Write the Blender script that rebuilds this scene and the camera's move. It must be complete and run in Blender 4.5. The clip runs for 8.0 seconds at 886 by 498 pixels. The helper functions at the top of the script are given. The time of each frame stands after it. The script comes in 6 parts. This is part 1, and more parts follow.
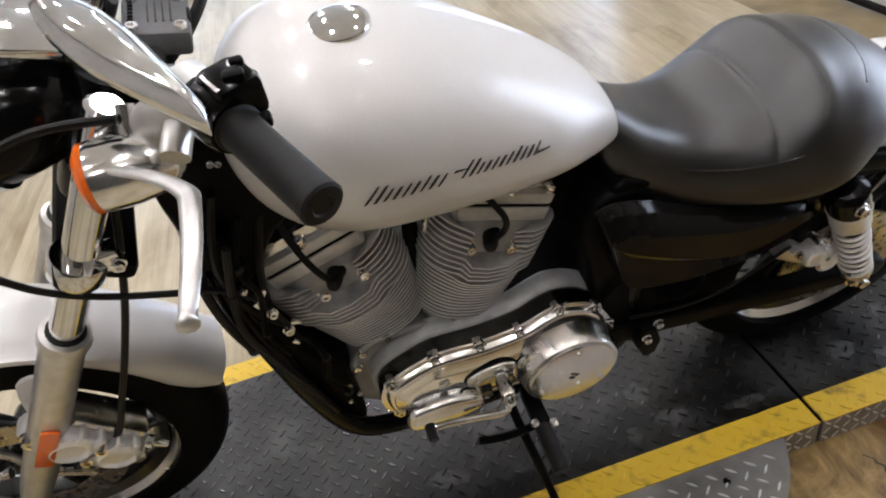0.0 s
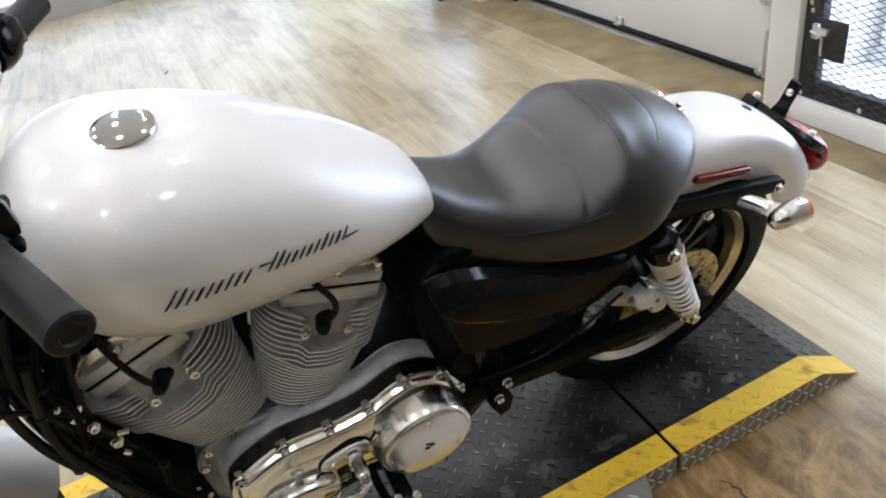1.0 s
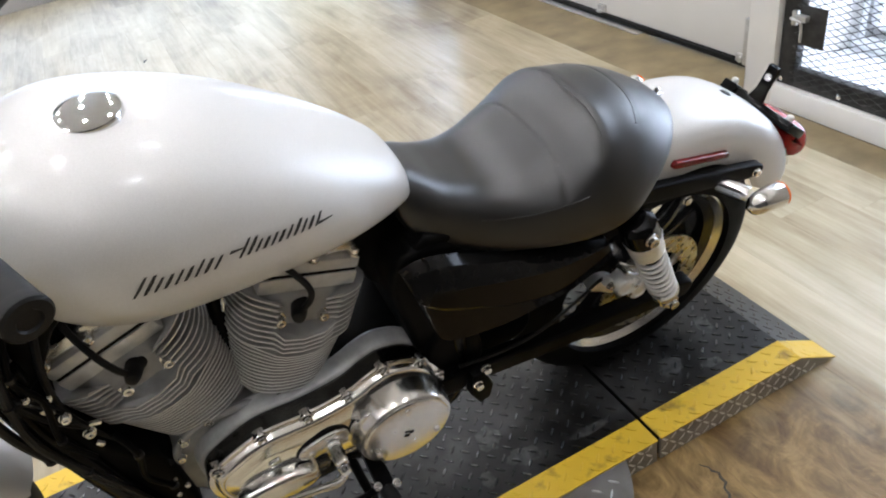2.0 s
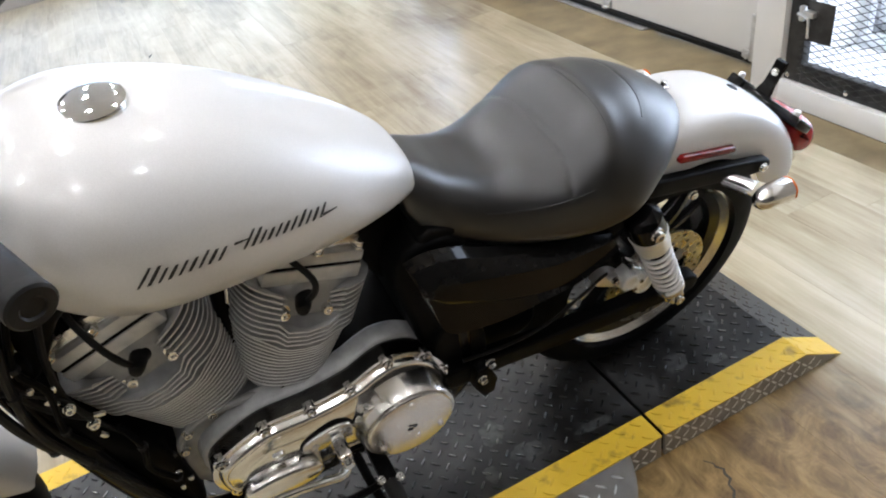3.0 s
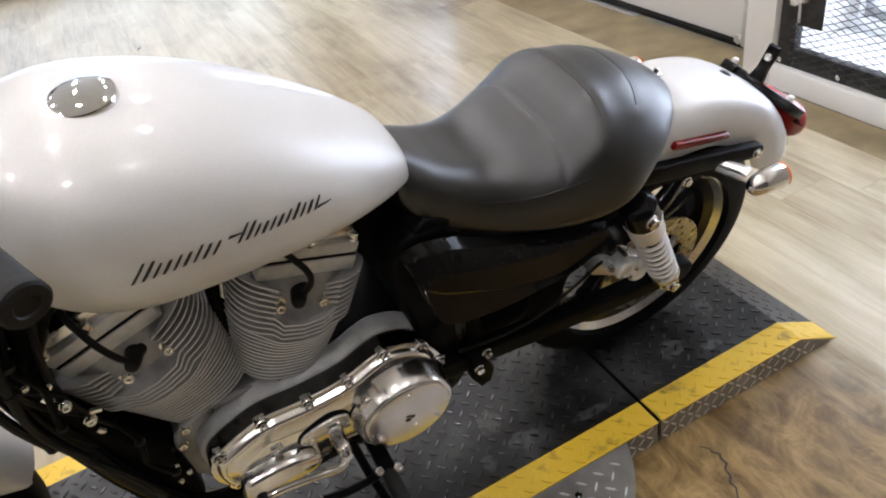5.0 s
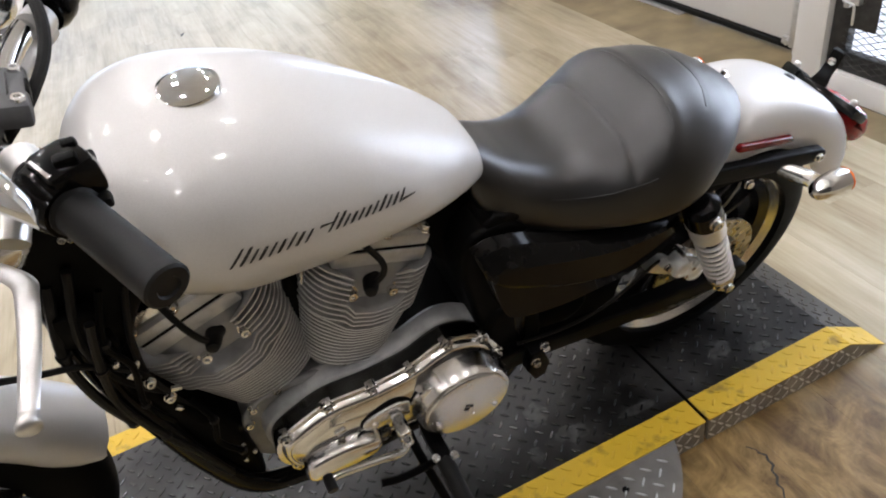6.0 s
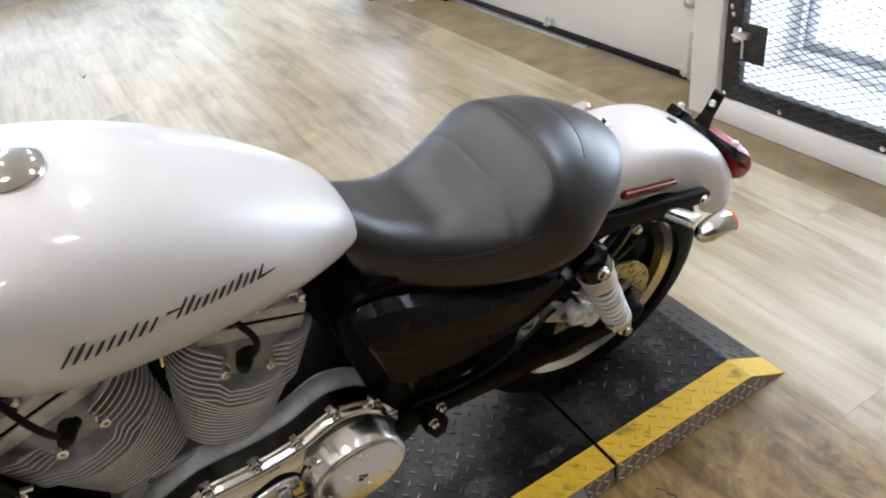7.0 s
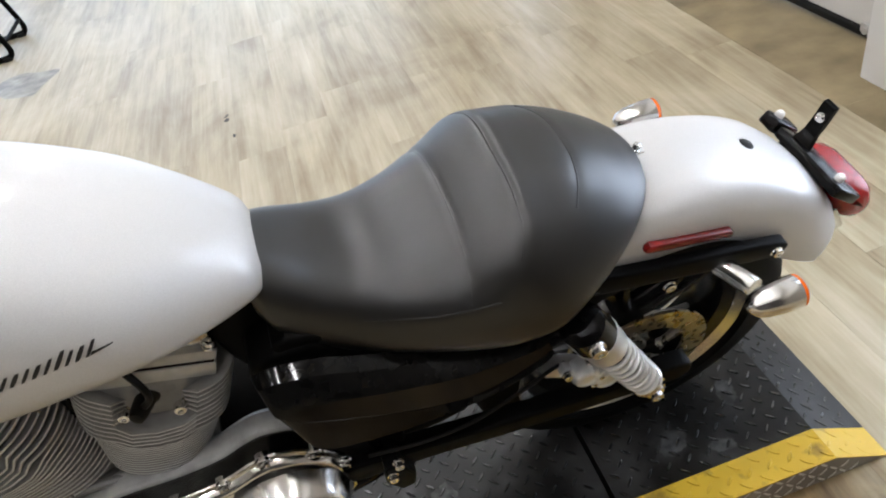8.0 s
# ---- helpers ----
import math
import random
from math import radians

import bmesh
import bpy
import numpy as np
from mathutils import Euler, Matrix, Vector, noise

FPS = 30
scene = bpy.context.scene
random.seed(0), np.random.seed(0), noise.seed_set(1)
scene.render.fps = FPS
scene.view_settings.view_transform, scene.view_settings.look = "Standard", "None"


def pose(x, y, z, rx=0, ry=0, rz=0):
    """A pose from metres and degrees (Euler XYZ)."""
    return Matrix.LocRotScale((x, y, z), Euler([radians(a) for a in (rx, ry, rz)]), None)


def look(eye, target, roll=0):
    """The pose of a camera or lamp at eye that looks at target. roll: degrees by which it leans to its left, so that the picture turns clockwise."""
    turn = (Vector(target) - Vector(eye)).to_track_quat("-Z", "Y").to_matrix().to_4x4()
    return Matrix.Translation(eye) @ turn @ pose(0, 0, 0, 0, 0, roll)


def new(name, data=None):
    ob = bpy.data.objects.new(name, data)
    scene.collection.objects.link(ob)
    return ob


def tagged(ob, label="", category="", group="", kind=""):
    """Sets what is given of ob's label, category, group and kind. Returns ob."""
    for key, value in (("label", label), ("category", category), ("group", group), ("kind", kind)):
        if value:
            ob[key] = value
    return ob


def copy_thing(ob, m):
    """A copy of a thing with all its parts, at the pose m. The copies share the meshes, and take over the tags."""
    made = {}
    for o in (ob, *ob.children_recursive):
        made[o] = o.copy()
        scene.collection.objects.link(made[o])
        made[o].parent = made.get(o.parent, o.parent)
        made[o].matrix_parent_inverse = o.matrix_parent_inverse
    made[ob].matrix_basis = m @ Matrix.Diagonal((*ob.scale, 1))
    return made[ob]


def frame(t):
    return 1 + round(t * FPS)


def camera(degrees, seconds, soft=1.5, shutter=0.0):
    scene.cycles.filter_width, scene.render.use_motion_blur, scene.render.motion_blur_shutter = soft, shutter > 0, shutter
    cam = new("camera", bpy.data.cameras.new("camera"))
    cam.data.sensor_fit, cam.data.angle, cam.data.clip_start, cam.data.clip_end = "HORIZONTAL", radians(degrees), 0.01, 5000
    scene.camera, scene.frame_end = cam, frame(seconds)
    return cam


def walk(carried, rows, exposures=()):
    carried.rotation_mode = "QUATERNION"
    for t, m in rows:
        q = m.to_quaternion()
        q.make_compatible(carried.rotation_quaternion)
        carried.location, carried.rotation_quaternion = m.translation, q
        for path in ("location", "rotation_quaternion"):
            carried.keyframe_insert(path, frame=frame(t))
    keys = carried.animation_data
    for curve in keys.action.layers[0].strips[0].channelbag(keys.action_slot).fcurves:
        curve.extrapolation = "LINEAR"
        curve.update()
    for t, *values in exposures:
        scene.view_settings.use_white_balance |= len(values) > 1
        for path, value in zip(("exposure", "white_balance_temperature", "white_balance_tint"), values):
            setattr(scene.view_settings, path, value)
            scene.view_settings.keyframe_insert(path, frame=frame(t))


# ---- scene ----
cam = camera(64.0, 8.0, soft=2.0)
PATH = [
    (0, (-0.756, -0.709, 1.286), (-0.531, 0.873, 0.084), -12.4),
    (0.3, (-0.732, -0.720, 1.287), (-0.412, 0.876, 0.122), -11.6),
    (0.5, (-0.703, -0.721, 1.288), (-0.306, 0.869, 0.141), -12.3),
    (0.7, (-0.677, -0.727, 1.296), (-0.216, 0.850, 0.156), -12.6),
    (1, (-0.65, -0.73, 1.298), (-0.121, 0.834, 0.17), -12.1),
    (1.2, (-0.645, -0.728, 1.297), (-0.076, 0.833, 0.184), -11.4),
    (1.5, (-0.639, -0.731, 1.293), (-0.074, 0.808, 0.148), -11.6),
    (3, (-0.641, -0.731, 1.28), (-0.1, 0.804, 0.118), -11.8),
    (3.5, (-0.643, -0.737, 1.281), (-0.088, 0.799, 0.126), -11.1),
    (4, (-0.639, -0.73, 1.281), (-0.075, 0.801, 0.124), -12.3),
    (5.5, (-0.646, -0.725, 1.28), (-0.122, 0.788, 0.081), -12.6),
    (5.8, (-0.683, -0.716, 1.300), (-0.223, 0.827, 0.113), -13.9),
    (6, (-0.708, -0.714, 1.307), (-0.225, 0.814, 0.111), -11.9),
    (6.2, (-0.743, -0.734, 1.314), (-0.217, 0.789, 0.134), -11.2),
    (6.3, (-0.753, -0.742, 1.314), (-0.193, 0.766, 0.129), -10.9),
    (6.5, (-0.752, -0.742, 1.314), (-0.084, 0.681, 0.078), -9.5),
    (6.7, (-0.711, -0.730, 1.322), (0.036, 0.711, 0.153), -10.5),
    (6.8, (-0.682, -0.716, 1.322), (0.046, 0.743, 0.164), -10.9),
    (7, (-0.605, -0.694, 1.312), (0.063, 0.787, 0.146), -10.6),
    (7.2, (-0.510, -0.675, 1.308), (0.074, 0.859, 0.164), -8.3),
    (7.3, (-0.477, -0.674, 1.303), (0.090, 0.879, 0.178), -7.9),
    (7.5, (-0.388, -0.667, 1.309), (0.113, 0.9, 0.171), -8.8),
    (7.7, (-0.345, -0.638, 1.298), (0.001, 0.947, 0.129), -12.7),
    (7.8, (-0.318, -0.623, 1.290), (-0.038, 0.969, 0.116), -14.6),
    (8, (-0.242, -0.563, 1.279), (-0.081, 0.978, 0.014), -15.7),
]
EXPOSURES = [(0.0, 0.84, 6280.0, 13.0), (0.5, 0.82, 6130.0, 12.0), (1.0, 0.95, 6060.0, 10.0), (1.5, 0.97, 6060.0, 10.0), (3.0, 1.00, 6060.0, 10.0), (3.5, 1.01, 6060.0, 10.0), (4.0, 0.97, 6100.0, 11.0), (5.5, 0.86, 6300.0, 13.0), (6.0, 0.81, 6300.0, 13.0),
             (6.5, 0.81, 6300.0, 13.0), (6.7, 0.96, 6160.0, 11.0), (7.0, 0.95, 6110.0, 10.5), (7.5, 0.91, 6060.0, 10.0), (8.0, 0.87, 6160.0, 10.0)]
walk(cam, [(t, look(eye, target, roll)) for t, eye, target, roll in PATH], exposures=EXPOSURES)

# ---- world and lights ----
world = bpy.data.worlds.new("world")
scene.world = world
world.use_nodes = True
wt = world.node_tree
sky = wt.nodes.new("ShaderNodeTexSky")
sky.sky_type, sky.sun_disc = "NISHITA", False
sky.sun_elevation, sky.sun_rotation = radians(35), radians(60)
wt.links.new(sky.outputs[0], wt.nodes["Background"].inputs[0])
wt.nodes["Background"].inputs[1].default_value = 0.12
LAMP_GLOW = 135.0      # ceiling lamp lenses
DAY_GLOW = 5.0       # overcast daylight outside the gate
STREET_GLOW = 0.9     # open daylight outside the tall glazing


# ---- materials ----
def mat(name, color, rough=0.5, metal=0.0, coat=0.0, coat_rough=0.05, spec=0.5):
    m = bpy.data.materials.new(name)
    m.use_nodes = True
    b = m.node_tree.nodes["Principled BSDF"]
    b.inputs["Base Color"].default_value = (*color, 1)
    b.inputs["Roughness"].default_value = rough
    b.inputs["Metallic"].default_value = metal
    b.inputs["Coat Weight"].default_value = coat
    b.inputs["Coat Roughness"].default_value = coat_rough
    b.inputs["Specular IOR Level"].default_value = spec
    return m


def node(m, kind, **values):
    n = m.node_tree.nodes.new(kind)
    for key, value in values.items():
        n.inputs[key].default_value = value
    return n


def link(m, a, b):
    m.node_tree.links.new(a, b)


def bsdf(m):
    return m.node_tree.nodes["Principled BSDF"]


def vary(m, scale, dark, light, detail=4.0, rough=None, stretch=(1, 1, 1), low=0.3, high=0.7):
    """Base colour (and roughness) drifting between two values with a noise."""
    tc = node(m, "ShaderNodeTexCoord")
    mp = node(m, "ShaderNodeMapping", Scale=stretch)
    nz = node(m, "ShaderNodeTexNoise", Scale=scale, Detail=detail)
    rp = node(m, "ShaderNodeValToRGB")
    rp.color_ramp.elements[0].position, rp.color_ramp.elements[1].position = low, high
    rp.color_ramp.elements[0].color, rp.color_ramp.elements[1].color = (*dark, 1), (*light, 1)
    link(m, tc.outputs["Object"], mp.inputs[0])
    link(m, mp.outputs[0], nz.inputs["Vector"])
    link(m, nz.outputs["Fac"], rp.inputs[0])
    link(m, rp.outputs[0], bsdf(m).inputs["Base Color"])
    if rough:
        mr = node(m, "ShaderNodeMapRange", **{"To Min": rough[0], "To Max": rough[1]})
        link(m, nz.outputs["Fac"], mr.inputs[0])
        link(m, mr.outputs[0], bsdf(m).inputs["Roughness"])
    return m


def bump(m, scale, strength, distance=0.001, detail=3.0, voronoi=False):
    tc = node(m, "ShaderNodeTexCoord")
    if voronoi:
        nz = node(m, "ShaderNodeTexVoronoi", Scale=scale)
        out = nz.outputs["Distance"]
    else:
        nz = node(m, "ShaderNodeTexNoise", Scale=scale, Detail=detail)
        out = nz.outputs["Fac"]
    bp = node(m, "ShaderNodeBump", Strength=strength, Distance=distance)
    link(m, tc.outputs["Object"], nz.inputs["Vector"])
    link(m, out, bp.inputs["Height"])
    link(m, bp.outputs[0], bsdf(m).inputs["Normal"])
    return m


PAINT = vary(mat("silver_paint", (0.60, 0.59, 0.575), 0.46, 0.15, 0.4, 0.09), 900, (0.565, 0.556, 0.542), (0.635, 0.625, 0.61), 2, rough=(0.42, 0.50))
CHROME = vary(mat("chrome", (0.7, 0.7, 0.69), 0.08, 1.0), 35, (0.64, 0.64, 0.63), (0.74, 0.74, 0.73), rough=(0.05, 0.13))
COVERCHROME = bump(vary(mat("polished_cover", (0.8, 0.79, 0.77), 0.18, 1.0), 22, (0.74, 0.73, 0.71), (0.86, 0.85, 0.83), rough=(0.12, 0.22)), 60, 0.03, 0.0008)
POLISHED = bump(vary(mat("polished_aluminium", (0.74, 0.73, 0.71), 0.24, 1.0), 30, (0.68, 0.67, 0.65), (0.8, 0.79, 0.77), rough=(0.18, 0.32)), 300, 0.03)
CASE = bump(vary(mat("grey_powder_coat", (0.26, 0.26, 0.255), 0.42, 0.2), 18, (0.17, 0.17, 0.167), (0.34, 0.34, 0.333), rough=(0.36, 0.52)), 700, 0.12)
ALLOY = bump(vary(mat("satin_alloy", (0.62, 0.61, 0.59), 0.34, 0.9), 40, (0.54, 0.53, 0.51), (0.68, 0.67, 0.65), rough=(0.3, 0.42)), 400, 0.06)

FIN = bump(vary(mat("fin_grey", (0.31, 0.31, 0.304), 0.55), 40, (0.26, 0.26, 0.255), (0.36, 0.36, 0.353), rough=(0.5, 0.65)), 900, 0.1)
FINEDGE = bump(vary(mat("fin_edge_silver", (0.62, 0.62, 0.61), 0.4, 0.3), 60, (0.56, 0.56, 0.55), (0.7, 0.7, 0.69), rough=(0.36, 0.52)), 900, 0.08)
BLACK = vary(mat("gloss_black_paint", (0.002, 0.002, 0.002), 0.12, 0.0, 0.0, 0.05, 0.13), 60, (0.0015, 0.0015, 0.0015), (0.004, 0.0038, 0.0036), rough=(0.1, 0.2))
SATIN = bump(vary(mat("satin_black", (0.003, 0.003, 0.003), 0.45, spec=0.06), 50, (0.001, 0.001, 0.001), (0.003, 0.0029, 0.0028), rough=(0.38, 0.55)), 500, 0.08)
COVERBLACK = vary(mat("polished_black_plastic", (0.003, 0.003, 0.003), 0.1, 0.0, 0.0, 0.05, 0.15), 60, (0.003, 0.003, 0.003), (0.006, 0.0058, 0.0056), rough=(0.07, 0.16))
RUBBER = bump(vary(mat("black_rubber", (0.008, 0.008, 0.008), 0.5, spec=0.24), 80, (0.003, 0.003, 0.003), (0.007, 0.0068, 0.0066), rough=(0.42, 0.6)), 600, 0.15)
TYRE = bump(vary(mat("tyre_rubber", (0.004, 0.004, 0.004), 0.62, spec=0.08), 30, (0.0015, 0.0015, 0.0015), (0.004, 0.0039, 0.0038), rough=(0.5, 0.75)), 400, 0.15)
LEATHER = bump(vary(mat("seat_vinyl", (0.004, 0.0038, 0.0036), 0.38, spec=0.85), 14, (0.0025, 0.0024, 0.0022), (0.005, 0.0048, 0.0045), rough=(0.32, 0.41)), 1400, 0.10, 0.0006, voronoi=True)
SPRING = vary(mat("bright_plated_steel", (0.8, 0.8, 0.79), 0.3, 0.45), 40, (0.74, 0.74, 0.73), (0.84, 0.84, 0.83), rough=(0.24, 0.36))
GATEBLACK = bump(vary(mat("dusty_black_steel", (0.022, 0.022, 0.022), 0.5, spec=0.3), 30, (0.014, 0.014, 0.014), (0.045, 0.044, 0.043), 7, rough=(0.42, 0.6)), 400, 0.1)
CHARCOAL = bump(vary(mat("charcoal_casting", (0.065, 0.066, 0.07), 0.45), 40, (0.05, 0.051, 0.054), (0.085, 0.086, 0.09), 6, rough=(0.38, 0.52)), 600, 0.1)
RED = vary(mat("red_lens", (0.3, 0.006, 0.006), 0.25, 0, 0.0, 0.03, 0.3), 120, (0.24, 0.005, 0.005), (0.36, 0.008, 0.008))
DARKRED = vary(mat("dark_red_lens", (0.12, 0.004, 0.004), 0.2, 0, 0.0, 0.03, 0.4), 30, (0.07, 0.003, 0.003), (0.2, 0.006, 0.006))
INNER = bump(vary(mat("stained_grey_case", (0.36, 0.36, 0.353), 0.5, 0.2), 22, (0.2, 0.2, 0.196), (0.46, 0.46, 0.45), 7, rough=(0.4, 0.6)), 500, 0.1)
# chrome with a dark reflection put into its base colour, for cover wall and recesses
SHADECHROME = vary(mat("chrome_painted_dark", (0.13, 0.13, 0.125), 0.22, 1.0), 30, (0.09, 0.09, 0.088), (0.16, 0.16, 0.155), rough=(0.16, 0.3))
AMBER = mat("amber_lens", (0.75, 0.13, 0.005), 0.2, 0, 0.3, 0.03)
DISC = bump(vary(mat("brake_disc_steel", (0.36, 0.33, 0.28), 0.28, 1.0), 60, (0.3, 0.27, 0.22), (0.42, 0.39, 0.34), rough=(0.2, 0.36), stretch=(1, 1, 1)), 300, 0.04)
WHEEL = vary(mat("cast_wheel_black", (0.007, 0.007, 0.007), 0.22, 0.0, 0.3, 0.05, 0.35), 40, (0.005, 0.005, 0.005), (0.011, 0.0108, 0.0105), rough=(0.16, 0.3))
BOLT = mat("bright_bolt", (0.8, 0.79, 0.77), 0.18, 1.0)
INK = mat("decal_black", (0.012, 0.012, 0.014), 0.3)
GLASS = mat("lamp_glass", (0.6, 0.62, 0.64), 0.05, 0.0, 1.0)
PLATE_DARK = bump(vary(mat("dark_tread_steel", (0.012, 0.0114, 0.0102), 0.34, 0.0, spec=0.4), 7.5, (0.006, 0.0057, 0.0051), (0.05, 0.0488, 0.047), 12, rough=(0.27, 0.42), low=0.50, high=0.76), 60, 0.15, 0.0006)
TREAD_DARK = vary(mat("worn_tread_tops", (0.008, 0.0078, 0.0074), 0.25, 0.0, spec=0.95), 9, (0.005, 0.0048, 0.0045), (0.022, 0.0214, 0.0203), 9, rough=(0.18, 0.32), low=0.35, high=0.75)
PLATE_BRIGHT = bump(vary(mat("bright_tread_plate", (0.3, 0.28, 0.258), 0.42, 0.6), 14, (0.2, 0.187, 0.172), (0.38, 0.357, 0.33), 8, rough=(0.28, 0.46)), 80, 0.15, 0.0006)
YELLOW = bump(vary(mat("yellow_safety_paint", (0.64, 0.415, 0.028), 0.45), 26, (0.27, 0.172, 0.024), (0.67, 0.438, 0.027), 12, rough=(0.35, 0.55), low=0.27, high=0.43), 200, 0.15, 0.0006)
WALL = bump(vary(mat("white_wall_paint", (0.76, 0.75, 0.73), 0.5), 3, (0.72, 0.71, 0.69), (0.8, 0.79, 0.77), 6, rough=(0.42, 0.58)), 250, 0.06)
CONCRETE = bump(vary(mat("bare_concrete", (0.235, 0.178, 0.09), 0.5), 6, (0.145, 0.107, 0.05), (0.33, 0.26, 0.145), 10, rough=(0.3, 0.6)), 120, 0.25, 0.0008)
DOORPAINT = bump(vary(mat("door_panel_paint", (0.74, 0.73, 0.70), 0.45), 2, (0.71, 0.70, 0.67), (0.77, 0.76, 0.73), 5, rough=(0.38, 0.52)), 180, 0.05)
STEEL = vary(mat("galvanised_steel", (0.6, 0.595, 0.58), 0.35, 0.8), 30, (0.52, 0.515, 0.5), (0.7, 0.695, 0.68), rough=(0.28, 0.45))
CEILING = vary(mat("ceiling_paint", (0.86, 0.83, 0.79), 0.8), 2, (0.83, 0.80, 0.76), (0.88, 0.85, 0.81))
FARWALL = vary(mat("taupe_wall_paint", (0.34, 0.315, 0.285), 0.6), 2, (0.31, 0.285, 0.258), (0.37, 0.345, 0.312))
DARKPAINT = vary(mat("charcoal_wall_paint", (0.05, 0.048, 0.046), 0.6), 2, (0.045, 0.043, 0.041), (0.06, 0.058, 0.055))
PORCH = bump(vary(mat("pale_porch_tile", (0.8, 0.81, 0.83), 0.35), 6, (0.76, 0.77, 0.79), (0.84, 0.85, 0.87), rough=(0.25, 0.45)), 150, 0.1)
SCUFF = vary(mat("dark_scuff", (0.03, 0.025, 0.019), 0.6), 200, (0.018, 0.015, 0.012), (0.05, 0.042, 0.032))
GREYPATCH = vary(mat("grey_patch", (0.2, 0.18, 0.14), 0.35), 14, (0.12, 0.108, 0.085), (0.34, 0.31, 0.25), 6)
DUST = vary(mat("deck_dust", (0.04, 0.0385, 0.036), 0.5), 60, (0.012, 0.0116, 0.0109), (0.05, 0.0485, 0.046), 8, low=0.38, high=0.62)
MIRROR = mat("mirror_glass", (0.42, 0.42, 0.43), 0.03, 1.0)
GREYBAR = vary(mat("grey_frame_paint", (0.3, 0.3, 0.31), 0.5), 12, (0.26, 0.26, 0.27), (0.34, 0.34, 0.35))
BLUE = vary(mat("blue_plastic", (0.05, 0.12, 0.3), 0.4), 20, (0.04, 0.1, 0.26), (0.06, 0.14, 0.34))
PANE = mat("window_glass", (1, 1, 1), 0.02)
bsdf(PANE).inputs["Transmission Weight"].default_value = 1.0
bsdf(PANE).inputs["IOR"].default_value = 1.45


def glow(name, color, strength):
    m = bpy.data.materials.new(name)
    m.use_nodes = True
    b = bsdf(m)
    b.inputs["Base Color"].default_value = (*color, 1)
    b.inputs["Emission Color"].default_value = (*color, 1)
    b.inputs["Emission Strength"].default_value = strength
    return m


LAMP = glow("lamp_lens", (1.0, 0.958, 0.93), LAMP_GLOW)
DAY = glow("daylight", (0.80, 0.88, 1.0), DAY_GLOW)
ALLEY = glow("alley_daylight", (0.62, 0.77, 1.0), 6.0)
STREET = glow("street_daylight", (0.72, 0.84, 1.0), STREET_GLOW)


def floor_material():
    """Vinyl planks with a wood print: pale grey-beige, streaked along the plank, each plank a little different."""
    m = mat("vinyl_plank", (0.42, 0.36, 0.27), 0.3, spec=0.45)
    tc = node(m, "ShaderNodeTexCoord")
    oi = node(m, "ShaderNodeObjectInfo")
    add = node(m, "ShaderNodeVectorMath")
    sc = node(m, "ShaderNodeVectorMath")
    sc.operation = "SCALE"
    sc.inputs["Scale"].default_value = 40.0
    cmb = node(m, "ShaderNodeCombineXYZ")
    link(m, oi.outputs["Random"], cmb.inputs[0])
    link(m, oi.outputs["Random"], cmb.inputs[1])
    link(m, cmb.outputs[0], sc.inputs[0])
    link(m, tc.outputs["Object"], add.inputs[0])
    link(m, sc.outputs[0], add.inputs[1])
    mp = node(m, "ShaderNodeMapping", Scale=(22, 1.7, 1))
    link(m, add.outputs[0], mp.inputs[0])
    grain = node(m, "ShaderNodeTexNoise", Scale=1.0, Detail=7.0, Roughness=0.6, Distortion=0.35)
    link(m, mp.outputs[0], grain.inputs["Vector"])
    mp2 = node(m, "ShaderNodeMapping", Scale=(3.5, 0.55, 1))
    link(m, add.outputs[0], mp2.inputs[0])
    cloud = node(m, "ShaderNodeTexNoise", Scale=1.0, Detail=4.0, Distortion=0.8)
    link(m, mp2.outputs[0], cloud.inputs["Vector"])
    mix = node(m, "ShaderNodeMath")
    mix.operation = "ADD"
    link(m, grain.outputs["Fac"], mix.inputs[0])
    link(m, cloud.outputs["Fac"], mix.inputs[1])
    m2 = node(m, "ShaderNodeMath")
    m2.operation = "MULTIPLY_ADD"
    m2.inputs[1].default_value, m2.inputs[2].default_value = 0.4, 0.0
    mp3 = node(m, "ShaderNodeMapping", Scale=(110, 3.2, 1))
    link(m, add.outputs[0], mp3.inputs[0])
    fine = node(m, "ShaderNodeTexNoise", Scale=1.0, Detail=3.0, Roughness=0.5)
    link(m, mp3.outputs[0], fine.inputs["Vector"])
    m3 = node(m, "ShaderNodeMath")
    m3.operation = "MULTIPLY_ADD"
    m3.inputs[1].default_value = 0.34
    link(m, fine.outputs["Fac"], m3.inputs[0])
    link(m, mix.outputs[0], m3.inputs[2])
    link(m, m3.outputs[0], m2.inputs[0])
    geo = node(m, "ShaderNodeNewGeometry")
    mp4 = node(m, "ShaderNodeMapping", Scale=(2.6, 1.2, 1))
    link(m, geo.outputs["Position"], mp4.inputs[0])
    wear = node(m, "ShaderNodeTexNoise", Scale=1.0, Detail=6.0, Roughness=0.6, Distortion=0.8)
    link(m, mp4.outputs[0], wear.inputs["Vector"])
    m4 = node(m, "ShaderNodeMath")
    m4.operation = "MULTIPLY_ADD"
    m4.inputs[1].default_value = 0.55
    link(m, wear.outputs["Fac"], m4.inputs[0])
    m5 = node(m, "ShaderNodeMath")
    m5.operation = "SUBTRACT"
    m5.inputs[1].default_value = 0.27
    link(m, m2.outputs[0], m5.inputs[0])
    link(m, m5.outputs[0], m4.inputs[2])
    rp = node(m, "ShaderNodeValToRGB")
    e = rp.color_ramp.elements
    e[0].position, e[0].color = 0.30, (0.21, 0.158, 0.09, 1)
    e[1].position, e[1].color = 0.70, (0.56, 0.505, 0.385, 1)
    mid = e.new(0.49)
